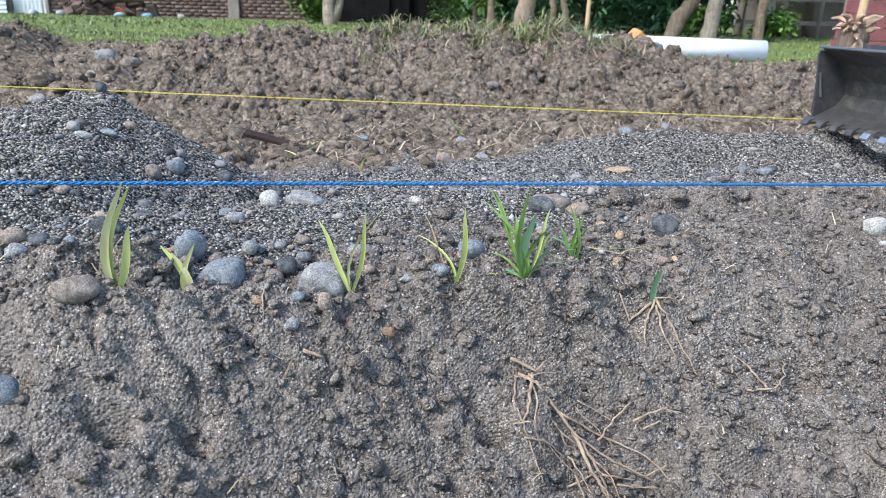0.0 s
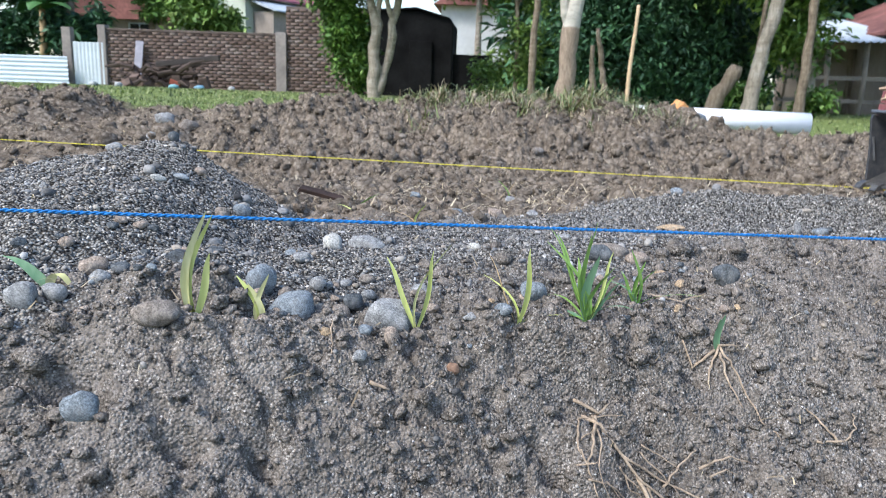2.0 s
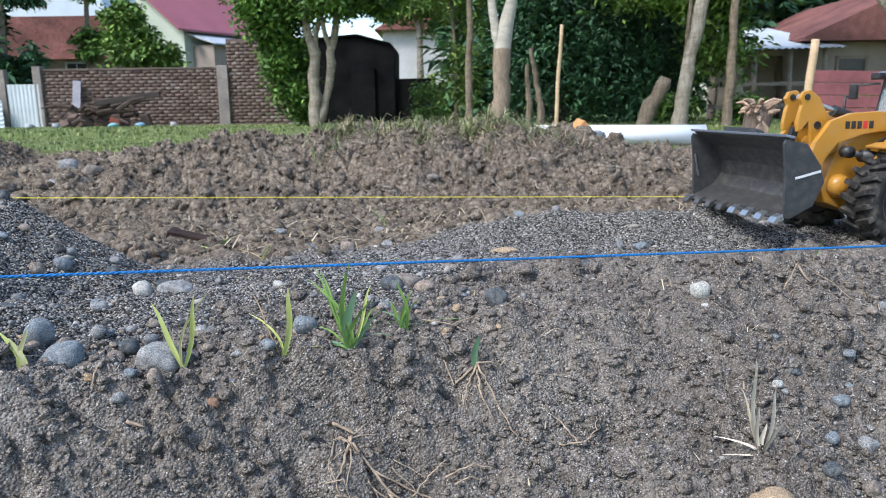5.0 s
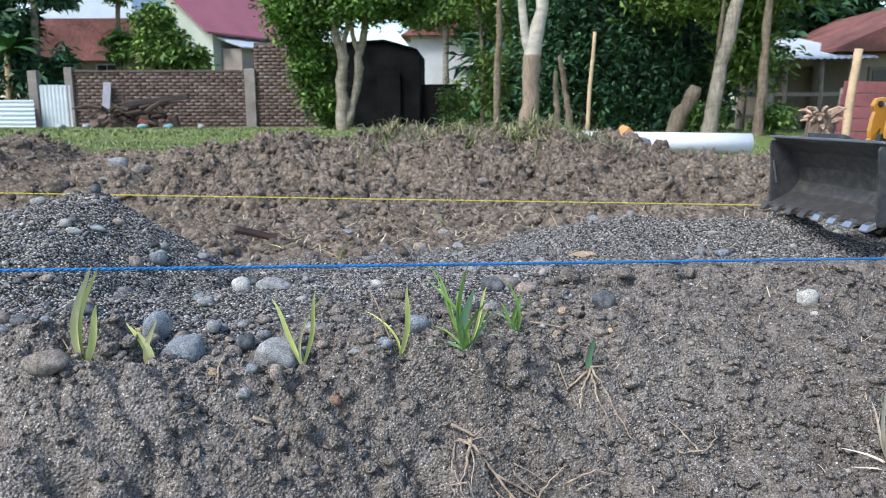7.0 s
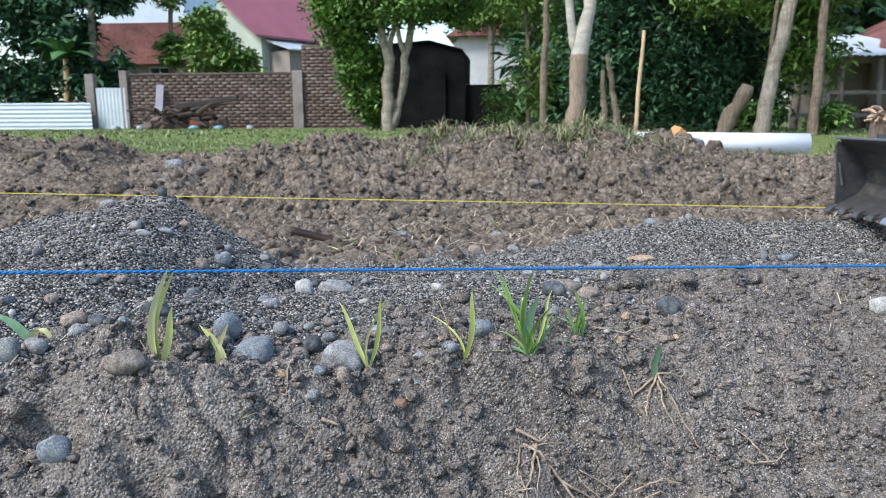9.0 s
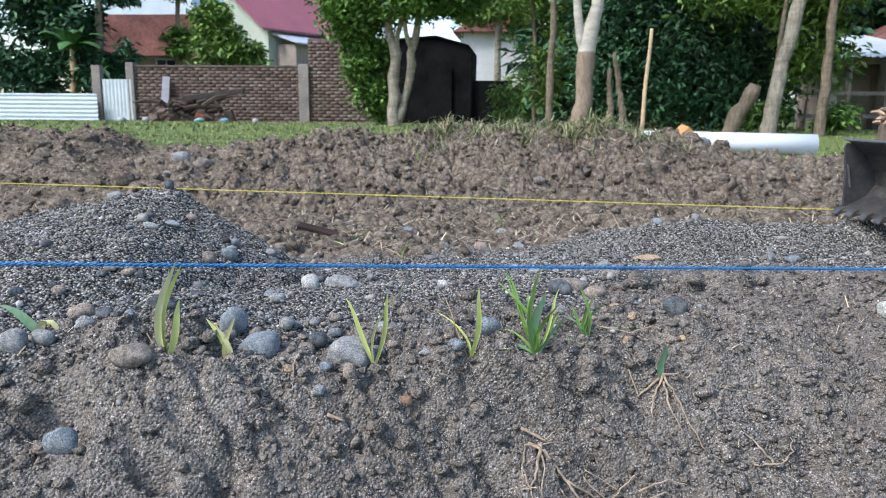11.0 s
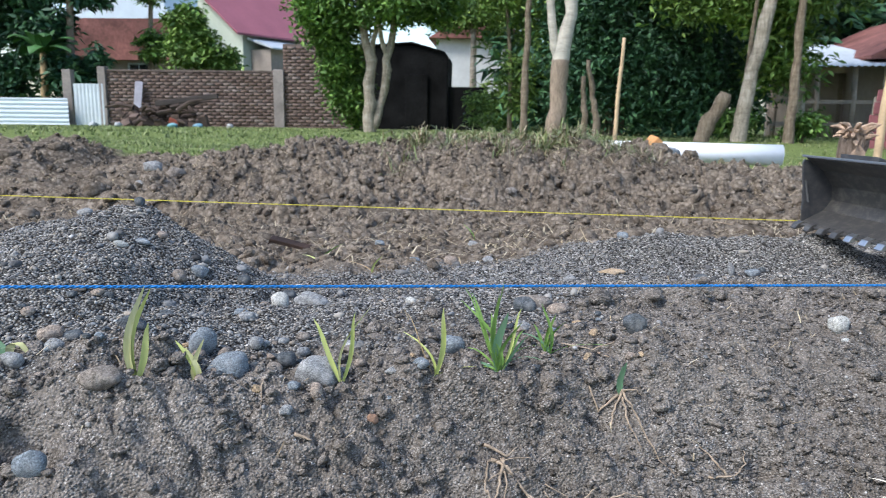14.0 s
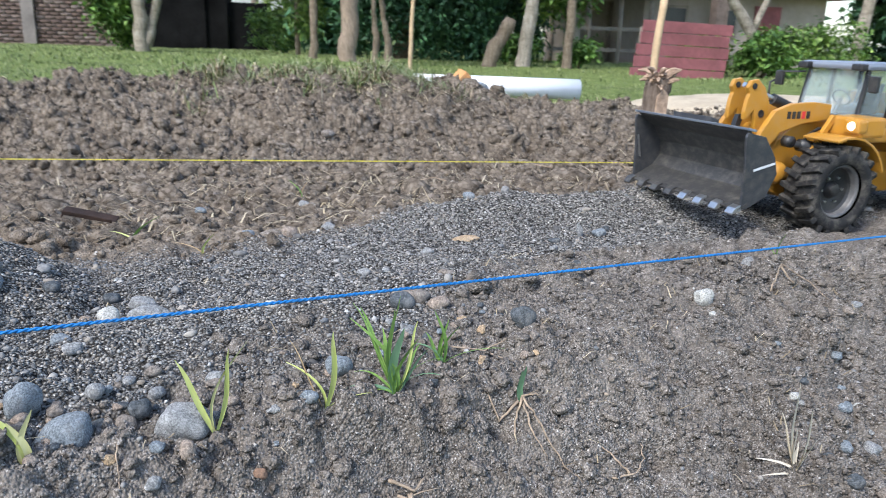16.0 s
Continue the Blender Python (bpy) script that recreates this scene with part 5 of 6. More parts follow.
B_YELLOW = blade_mat("yellow_green_blade", (0.42, 0.46, 0.12), (0.6, 0.62, 0.25))
B_PALE = blade_mat("pale_blade", (0.5, 0.48, 0.2), (0.68, 0.65, 0.38))
B_GREEN = blade_mat("green_blade", (0.12, 0.23, 0.045), (0.27, 0.4, 0.1))
B_BLUE = blade_mat("blue_green_blade", (0.1, 0.2, 0.1), (0.2, 0.32, 0.18))
B_STRAW = blade_mat("straw_blade", (0.5, 0.44, 0.33), (0.74, 0.67, 0.54))
B_DRY = blade_mat("dry_blade", (0.3, 0.2, 0.1), (0.5, 0.38, 0.22))


def blade(parent, h, reach, az, w, droop, material, base=(0, 0)):
    """A grass blade with a fold down its middle: h high, reaching out towards az degrees."""
    bm = bmesh.new()
    a = radians(az)
    d = Vector((math.cos(a), math.sin(a), 0))
    view = Vector((1, 0.1, 0)) if abs(d.x) < 0.5 else Vector((0.6 * d.y, 0.5, 0)).normalized()
    s = Vector((1, 0, 0)) * (0.8 if abs(d.x) < 0.9 else 0.55) + Vector((0, 1, 0)) * 0.35
    prev = None
    n = 9
    for i in range(n + 1):
        f = i / n
        z = h * (f - (droop + 0.05) * f ** 4)
        bow = h * 0.07 * math.sin(math.pi * f * 1.3) * (1 if az % 2 else -1)
        c = Vector((base[0], base[1], 0)) + d * reach * f ** 1.7 + Vector((bow, 0, z - 0.003))
        ww = w * 0.45 * (min(1, 0.5 + 1.6 * f) * (1 - f ** 4.5)) + 0.0002
        t = Vector((0, -0.0012, 0)) * (1 - f)
        row = [bm.verts.new(c - s * ww), bm.verts.new(c - t), bm.verts.new(c + s * ww)]
        row2 = [bm.verts.new(v.co + Vector((0, 0.0004, 0))) for v in row]
        if prev:
            for p, r in ((prev[0], row), (prev[1], row2)):
                bm.faces.new((p[0], p[1], r[1], r[0]))
                bm.faces.new((p[1], p[2], r[2], r[1]))
        prev = (row, row2)
    return smooth(part("blade", bm, material, parent))


def plant(label, x, y, rows):
    t = thing("grass_plant", label, "plant", pose(x, y, hz(x, y)), "young plants on the lip")
    for r in rows:
        blade(t, *r)
    return t


plant("yellowing young grass plant beside the gravel mound", -0.183, 0.388, [(0.068, 0.006, 20, 0.0075, 0.0, B_PALE), (0.066, 0.008, 10, 0.006, 0.0, B_YELLOW, (0.001, 0.002)), (0.043, 0.012, 5, 0.0075, 0.0, B_YELLOW, (0.002, -0.001)), (0.02, 0.008, 170, 0.004, 0.0, B_DRY), (0.03, 0.006, 160, 0.004, 0.1, B_YELLOW)])
plant("small yellow-green sprout with a torn blade", -0.149, 0.405, [(0.034, 0.013, 165, 0.007, 0.0, B_YELLOW), (0.03, 0.006, 175, 0.006, 0.0, B_PALE, (0.001, 0)), (0.022, 0.034, 172, 0.0035, 0.05, B_YELLOW), (0.036, 0.004, 30, 0.004, 0.0, B_PALE)])
plant("young plant with two bright forked blades", -0.058, 0.441, [(0.05, 0.024, 168, 0.006, 0.0, B_YELLOW), (0.056, 0.013, 15, 0.0055, 0.0, B_YELLOW), (0.06, 0.018, 20, 0.003, 0.0, B_PALE)])
plant("young plant with one upright yellow-green blade", 0.007, 0.458, [(0.056, 0.01, 25, 0.0075, 0.0, B_YELLOW), (0.04, 0.022, 165, 0.003, 0.1, B_YELLOW), (0.014, 0.03, 10, 0.003, 0.3, B_YELLOW), (0.05, 0.025, 160, 0.0014, 0.0, B_DRY)])
plant("green grass tuft with many narrow blades", 0.055, 0.472, [(0.066, 0.006, 190, 0.007, 0.0, B_GREEN), (0.058, 0.028, 165, 0.0055, 0.0, B_GREEN), (0.062, 0.03, 150, 0.004, 0.0, B_GREEN), (0.05, 0.004, 60, 0.009, 0.0, B_BLUE), (0.042, 0.014, 20, 0.006, 0.0, B_GREEN), (0.036, 0.026, 15, 0.005, 0.1, B_BLUE), (0.02, 0.038, 180, 0.006, 0.55, B_BLUE), (0.032, 0.034, 20, 0.004, 0.3, B_GREEN), (0.075, 0.003, 190, 0.0025, 0.0, B_GREEN), (0.045, 0.02, 120, 0.005, 0.0, B_GREEN), (0.01, 0.015, 185, 0.004, 0.2, B_GREEN), (0.07, 0.034, 158, 0.0025, 0.05, B_GREEN), (0.055, 0.02, 27, 0.003, 0.05, B_YELLOW), (0.03, 0.03, 176, 0.0035, 0.3, B_GREEN), (0.04, 0.024, 33, 0.003, 0.15, B_GREEN), (0.024, 0.03, 12, 0.005, 0.5, B_BLUE)])
plant("smaller green grass tuft", 0.093, 0.506, [(0.046, 0.004, 165, 0.005, 0.0, B_GREEN), (0.03, 0.014, 170, 0.005, 0.05, B_GREEN), (0.034, 0.012, 20, 0.004, 0.1, B_GREEN), (0.026, 0.02, 175, 0.004, 0.2, B_BLUE), (0.036, 0.006, 60, 0.004, 0.0, B_GREEN), (0.02, 0.045, 0, 0.003, 0.35, B_GREEN)])
plant("short broad blue-green blade with bare roots", 0.148, 0.487, [(0.03, 0.002, 60, 0.007, 0.0, B_BLUE), (0.026, 0.003, 120, 0.005, 0.0, B_BLUE), (0.012, 0.012, 10, 0.003, 0.2, B_DRY)])
plant("wilted pale leaf curling down over stones", -0.272, 0.398, [(0.03, 0.03, 182, 0.012, 0.2, B_BLUE), (0.028, 0.012, 20, 0.009, 1.1, B_PALE)])
plant("seedling of a few light green blades", -0.19, 0.96, [(0.03, 0.03, 20, 0.008, 0.0, B_GREEN), (0.016, 0.03, 170, 0.005, 0.2, B_YELLOW)])
plant("seedling with dry bent blades", -0.1, 0.85, [(0.026, 0.012, 20, 0.005, 0.0, B_YELLOW), (0.02, 0.03, 10, 0.003, 0.1, B_DRY), (0.02, 0.03, 175, 0.003, 0.1, B_DRY)])
plant("thin green sprig in turned soil", 0.02, 1.25, [(0.035, 0.02, 165, 0.004, 0.0, B_GREEN), (0.03, 0.01, 40, 0.003, 0.0, B_DRY)])
plant("tiny green blade by the loader", 0.52, 0.72, [(0.03, 0.008, 20, 0.006, 0.0, B_GREEN), (0.015, 0.012, 170, 0.004, 0.0, B_GREEN)])
straw = plant("dead straw-coloured grass stump with split stalks", 0.352, 0.447, [(0.078, 0.012, 170, 0.008, 0.0, B_STRAW), (0.055, 0.012, 15, 0.008, 0.0, B_STRAW), (0.03, 0.02, 5, 0.008, 0.0, B_STRAW), (0.018, 0.034, 175, 0.006, 0.1, B_STRAW), (0.04, 0.006, 160, 0.007, 0.0, B_STRAW), (0.004, 0.03, 185, 0.006, 0.0, B_STRAW), (0.022, 0.012, 60, 0.007, 0.0, B_STRAW), (0.05, 0.018, 150, 0.003, 0.0, B_STRAW)])

# ---- bare roots and twigs ----
M_ROOT = simple("pale_root", (0.36, 0.28, 0.2), 0.9, scale=120, var=0.4)


def roots(label, lines, r):
    """Thin roots lying on the bank; lines are lists of (x, y, lift)."""
    x0, y0, _ = lines[0][0]
    t = thing("bare_root", label, "root", pose(x0, y0, hz(x0, y0)))
    for k, line in enumerate(lines):
        pts = []
        for a, b in zip(line, line[1:]):
            za, zb = hz(a[0], a[1]) + a[2], hz(b[0], b[1]) + b[2]
            for q in range(5):
                f = q / 5
                x, y = a[0] + (b[0] - a[0]) * f + random.uniform(-1, 1) * 0.0009, a[1] + (b[1] - a[1]) * f + random.uniform(-1, 1) * 0.0006
                z = max(za + (zb - za) * f, hz(x, y) + 0.0006) + random.uniform(0, 0.0008)
                pts.append((x - x0, y - y0, z - hz(x0, y0)))
        rr = r * random.uniform(0.5, 1.0)
        smooth(part("strand", tube(bmesh.new(), pts, [rr * (1 - 0.6 * i / len(pts)) for i in range(len(pts))], 6), M_ROOT, t))
    return t


roots("tangle of bare pale roots hanging from the bank", [
    [(0.05, 0.43, 0.003), (0.06, 0.422, 0.01), (0.085, 0.41, 0.012), (0.11, 0.405, 0.008), (0.145, 0.402, 0.004)],
    [(0.058, 0.43, 0.003), (0.055, 0.41, 0.01), (0.05, 0.395, 0.008)], [(0.057, 0.43, 0.003), (0.06, 0.41, 0.012), (0.058, 0.392, 0.012)], [(0.05, 0.432, 0.003), (0.045, 0.41, 0.01), (0.047, 0.4, 0.005)],
    [(0.09, 0.41, 0.01), (0.1, 0.4, 0.006), (0.118, 0.385, 0.004)], [(0.075, 0.415, 0.012), (0.1, 0.418, 0.004), (0.13, 0.41, 0.01), (0.15, 0.395, 0.006)], [(0.1, 0.412, 0.008), (0.115, 0.425, 0.006), (0.125, 0.432, 0.004)],
    [(0.085, 0.412, 0.01), (0.095, 0.395, 0.01), (0.112, 0.388, 0.003)], [(0.11, 0.407, 0.006), (0.13, 0.405, 0.008), (0.148, 0.408, 0.004)], [(0.045, 0.436, 0.006), (0.06, 0.43, 0.004), (0.07, 0.44, 0.003)]], 0.0016)
fine = []
for _ in range(22):
    x, y, a, l = random.uniform(0.045, 0.13), random.uniform(0.392, 0.428), random.uniform(-1.2, 0.5), random.uniform(0.018, 0.045)
    fine.append([(x, y, random.uniform(0.002, 0.01)), (x + 0.5 * l * math.cos(a), y + 0.5 * l * math.sin(a) * 0.6, random.uniform(0.005, 0.013)), (x + l * math.cos(a), y + l * math.sin(a) * 0.6, random.uniform(0.002, 0.008))])
roots("mat of fine dry rootlets hanging from the bank", fine, 0.0009)
roots("dark fibrous roots below the blue-green blade", [
    [(0.148, 0.487, 0.002), (0.14, 0.477, 0.006), (0.138, 0.465, 0.003)], [(0.148, 0.487, 0.002), (0.155, 0.475, 0.006), (0.172, 0.458, 0.003), (0.185, 0.445, 0.003)], [(0.148, 0.487, 0.003), (0.158, 0.488, 0.004), (0.165, 0.49, 0.002)],
    [(0.145, 0.485, 0.004), (0.13, 0.482, 0.006), (0.122, 0.49, 0.003)], [(0.148, 0.483, 0.004), (0.15, 0.468, 0.006), (0.16, 0.455, 0.004)]], 0.0013)
roots("forked pale twig lying on the bank", [[(0.205, 0.45, 0.002), (0.225, 0.452, 0.006), (0.235, 0.462, 0.01), (0.238, 0.475, 0.004)], [(0.22, 0.452, 0.005), (0.21, 0.462, 0.004), (0.2, 0.468, 0.002)]], 0.0017)
roots("dry twig lying across the lip", [[(0.1, 0.53, 0.002), (0.13, 0.528, 0.006), (0.155, 0.535, 0.003)], [(0.13, 0.528, 0.005), (0.145, 0.515, 0.003)]], 0.0013)
roots("dry bent twigs on the soil by the loader", [[(0.44, 0.62, 0.002), (0.46, 0.635, 0.012), (0.49, 0.63, 0.006), (0.51, 0.615, 0.002)], [(0.46, 0.635, 0.01), (0.465, 0.615, 0.005)]], 0.0016)
roots("short pale chip of stalk on the bank", [[(-0.08, 0.393, 0.002), (-0.066, 0.394, 0.003)]], 0.0018)
roots("thin upright rootlet in the bank", [[(-0.108, 0.42, 0.003), (-0.105, 0.405, 0.004), (-0.103, 0.393, 0.002)]], 0.001)
for k, (x, y, a) in enumerate(((-0.22, 1.2, 0.4), (0.3, 1.35, 2.6), (0.55, 1.5, 2.4), (-0.5, 1.5, 0.2), (-0.7, 1.7, 0.5), (0.15, 1.5, 2.9), (-0.1, 1.35, 0.9), (0.68, 1.4, 2.2))):
    roots("dry stalk lying on turned brown soil", [[(x, y, 0.004), (x + 0.04 * math.cos(a), y + 0.02, 0.012), (x + 0.08 * math.cos(a), y + 0.04 * math.sin(a), 0.005)]], 0.0017)

# ---- toy wheel loader ----
def paint_mat(name, base, rough, dust=0.35, metal=0.0, spec=0.5):
    """Smooth plastic or paint under a film of dust."""
    m = Mat(name, rough, metal, spec)
    a = m.ramp(m.noise(18, 5), [(0.3, tuple(c * 0.88 for c in base)), (0.7, base)])
    d = m.ramp(m.noise(70, 6, 0.7), [(0.45, (0.0, 0.0, 0.0)), (0.8, (dust, dust, dust))])
    m.colour(m.mix(d, a, (0.3, 0.27, 0.22)))
    m.bump(m.noise(400, 3), 0.12, 0.0004)
    return m.m


M_YEL = paint_mat("yellow_plastic", (0.47, 0.225, 0.025), 0.35, 0.22)
M_STEEL = paint_mat("dark_bucket_steel", (0.05, 0.053, 0.06), 0.4, 0.25, 0.3)
M_STEEL_IN = paint_mat("scuffed_bucket_steel", (0.055, 0.054, 0.053), 0.42, 0.4, 0.3)
M_TYRE = paint_mat("black_rubber", (0.018, 0.018, 0.018), 0.75, 0.4, spec=0.25)
M_BLACK_P = paint_mat("black_plastic", (0.015, 0.015, 0.016), 0.45, 0.15)
M_ROOF = paint_mat("blue_grey_roof_plastic", (0.2, 0.23, 0.28), 0.4, 0.2)
M_CHROME = simple("bare_steel", (0.55, 0.55, 0.55), 0.3, 0.9, 0.1, 60, 0.1)
M_STRIPE = simple("white_stripe_paint", (0.6, 0.62, 0.64), 0.5, scale=40, var=0.1)
M_REDMARK = simple("red_mark_paint", (0.55, 0.04, 0.04), 0.5, scale=40, var=0.1)
M_SEAT = simple("dark_seat", (0.03, 0.03, 0.035), 0.7, scale=40)
glass = Mat("cab_glass", 0.05, 0.0, 0.5)
glass.colour((0.5, 0.6, 0.6))
glass.b.inputs["Transmission Weight"].default_value = 0.0
glass.b.inputs["Alpha"].default_value = 0.2
M_GLASS = glass.m
lampm = Mat("lit_headlight", 0.3)
lampm.colour((0.9, 0.9, 0.85))
lampm.b.inputs["Emission Color"].default_value = (1.0, 0.93, 0.8, 1)
lampm.b.inputs["Emission Strength"].default_value = 1.0
M_LAMP = lampm.m

WHEEL_R = 0.06
lz = (hz(0.665, 0.83) + hz(0.60, 1.01)) / 2 - 0.002
loader = thing("toy_wheel_loader", "yellow toy wheel loader with dusty tyres, bucket lowered", "toy loader", pose(0.66, 0.922, lz, 0, 0, 190) @ Matrix.Scale(0.97, 4))


def at(ob, x=0, y=0, z=0, rx=0, ry=0, rz=0):
    ob.matrix_local = pose(x, y, z, rx, ry, rz)
    return ob


M_SOIL = simple("brown_soil", (0.17, 0.14, 0.11), 0.95, scale=120, var=0.4, bump=0.8)
# bucket: a bent shell with side plates, lip and teeth
def upright(outline):
    """Stands the bucket's mouth steeper and shortens its floor."""
    return [(x - 0.4 * max(0.0, x - 0.12) + 0.3 * (z - 0.02), z) for x, z in outline]


bucket = part("bucket", prism(bmesh.new(), upright([(0.168, 0.024), (0.105, 0.046), (0.086, 0.066), (0.082, 0.092), (0.094, 0.118), (0.122, 0.138), (0.122, 0.142), (0.091, 0.121), (0.078, 0.092), (0.0825, 0.063), (0.103, 0.042), (0.168, 0.020)]), -0.1, 0.1), M_STEEL_IN, loader, "scuffed dark steel bucket with soil in it")
for y in (-0.1035, 0.1):
    part("side_plate", prism(bmesh.new(), upright([(0.17, 0.019), (0.155, 0.018), (0.1, 0.038), (0.075, 0.075), (0.076, 0.1), (0.092, 0.132), (0.128, 0.137), (0.136, 0.13), (0.146, 0.085)]), y, y + 0.0035, 0.0008), M_STEEL, bucket, "dark grey painted side plate")
part("top_edge", prism(bmesh.new(), upright([(0.112, 0.1385), (0.13, 0.141), (0.131, 0.145), (0.11, 0.1425)]), -0.1045, 0.1045, 0.0008), M_ROOF, bucket)
part("spill_guard", prism(bmesh.new(), upright([(0.1, 0.135), (0.116, 0.142), (0.114, 0.152), (0.1, 0.147)]), -0.035, 0.035, 0.001), M_STEEL, bucket)
part("cutting_edge", prism(bmesh.new(), upright([(0.182, 0.0165), (0.15, 0.025), (0.15, 0.0285), (0.182, 0.0195)]), -0.104, 0.104, 0.0006), M_STEEL_IN, bucket)
for k in range(8):
    y = -0.098 + 0.028 * k
    tooth = prism(bmesh.new(), upright([(0.17, 0.0165), (0.2, 0.010), (0.201, 0.0125), (0.188, 0.021), (0.17, 0.0255)]), y - 0.006, y + 0.006, 0.0008)
    part("tooth", tooth, M_CHROME if k > 3 else M_STEEL_IN, bucket)
part("stripe", prism(bmesh.new(), upright([(0.078, 0.09), (0.078, 0.0935), (0.122, 0.0815), (0.122, 0.078)]), 0.1036, 0.1042), M_STRIPE, bucket, "thin white stripe")
part("wear_strip", prism(bmesh.new(), upright([(0.139, 0.06), (0.136, 0.1), (0.139, 0.1), (0.142, 0.06)]), -0.1, -0.0975), M_CHROME, bucket)
v, f = ico(4)
n = np.array([fbm(v[:, 0] + 3, v[:, 1] + v[:, 2], 3, 3, 91)]).T
soil = part("soil", raw_mesh("soil", v * (1 + 0.5 * n) * np.array([0.022, 0.034, 0.009]), f), M_SOIL, loader, "handful of brown soil in the bucket")
at(smooth(soil), 0.112, 0.045, 0.046, 0, 14, 0)
soil2 = part("soil", raw_mesh("soil", v * (1 + 0.6 * n) * np.array([0.03, 0.075, 0.003]), f), M_SOIL, loader)
at(smooth(soil2), 0.128, 0.0, 0.038, 0, 20, 0)

bucket.matrix_local = pose(0.05, 0, 0.024, 0, -3, 0) @ Matrix.Diagonal((0.82, 1.05, 0.78, 1))
soil.matrix_local = bucket.matrix_local @ soil.matrix_local
soil2.matrix_local = bucket.matrix_local @ soil2.matrix_local

# lifting arms, bell crank and rams
ARM = [(-0.03, 0.143), (-0.03, 0.164), (0.0, 0.167), (0.04, 0.165), (0.068, 0.156), (0.088, 0.13), (0.1, 0.095), (0.106, 0.06), (0.092, 0.056), (0.084, 0.08), (0.072, 0.108), (0.056, 0.127), (0.02, 0.138)]
for y in (0.034, -0.042):
    arm = part("lift_arm", prism(bmesh.new(), ARM, y, y + 0.008, 0.0015), M_YEL, loader)
    side = y + 0.0082 if y > 0 else y - 0.0006
    for k in range(5):
        part("mark", box(bmesh.new(), 0.008 + 0.0085 * k, 0.014 + 0.0085 * k, side, side + 0.0004, 0.1455, 0.155), M_REDMARK if k == 1 else M_BLACK_P, arm)
    part("pin", lathe(bmesh.new(), [(0.0055, -0.002), (0.006, 0), (0.006, 0.01), (0.0055, 0.012)], 14, pose(0.097, y - 0.001, 0.067)), M_CHROME, arm)
CRANK = [(0.05, 0.115), (0.04, 0.14), (0.044, 0.165), (0.055, 0.185), (0.068, 0.195), (0.079, 0.193), (0.084, 0.184), (0.08, 0.176), (0.083, 0.166), (0.085, 0.152), (0.084, 0.142), (0.078, 0.144), (0.07, 0.155), (0.066, 0.14), (0.064, 0.118)]
for y in (0.012, -0.018):
    cr = part("bell_crank", prism(bmesh.new(), [(x + 0.014, z) for x, z in CRANK[::-1]], y, y + 0.007, 0.0015), M_YEL, loader)
    part("pin", lathe(bmesh.new(), [(0.004, 0), (0.004, 0.009)], 12, pose(0.088, y - 0.001, 0.186)), M_BLACK_P, cr)
    part("pin", lathe(bmesh.new(), [(0.005, 0), (0.005, 0.009)], 12, pose(0.071, y - 0.001, 0.15)), M_BLACK_P, cr)
part("cross_tube", lathe(bmesh.new(), [(0.011, -0.034), (0.011, 0.034)], 18, pose(0.06, 0, 0.125)), M_YEL, loader)
tilt = part("tilt_ram", tube(bmesh.new(), [(-0.015, 0, 0.15), (0.035, 0, 0.168)], 0.0075, 14), M_BLACK_P, loader)
part("ram_rod", tube(bmesh.new(), [(0.034, 0, 0.168), (0.088, 0, 0.187)], 0.0035, 10), M_CHROME, tilt)
part("tilt_link", prism(bmesh.new(), [(0.084, 0.148), (0.094, 0.148), (0.108, 0.1), (0.1, 0.1)], -0.004, 0.004, 0.001), M_BLACK_P, loader)
for y in (0.052, -0.052):
    ram = smooth(part("lift_ram", tube(bmesh.new(), [(-0.03, y, 0.102), (0.03, y, 0.112)], 0.008, 14), M_BLACK_P, loader))
    smooth(part("ram_rod", tube(bmesh.new(), [(0.029, y, 0.112), (0.055, y, 0.117)], 0.004, 10), M_CHROME, ram))
    smooth(part("ram_end", tube(bmesh.new(), [(0.05, y - 0.006, 0.117), (0.05, y + 0.006, 0.117)], 0.0075, 14), M_BLACK_P, ram))
    smooth(part("hose", tube(bmesh.new(), [(-0.04, y * 0.8, 0.13), (-0.01, y * 0.85, 0.132), (0.015, y * 0.9, 0.122), (0.02, y, 0.118)], 0.0022, 8), M_BLACK_P, ram))

# front frame, axle and wheels
part("front_frame", prism(bmesh.new(), [(-0.07, 0.04), (0.02, 0.035), (0.06, 0.05), (0.068, 0.07), (0.05, 0.115), (0.02, 0.14), (-0.07, 0.145)], -0.032, 0.032, 0.003), M_YEL, loader)
smooth(part("boss", lathe(bmesh.new(), [(0.002, 0.0465), (0.012, 0.045), (0.015, 0.038), (0.016, 0.03)][::-1], 24, pose(0.045, 0, 0.072)), M_YEL, loader))
WHEELS = [(0.0, 1), (0.0, -1), (-0.245, 1), (-0.245, -1)]


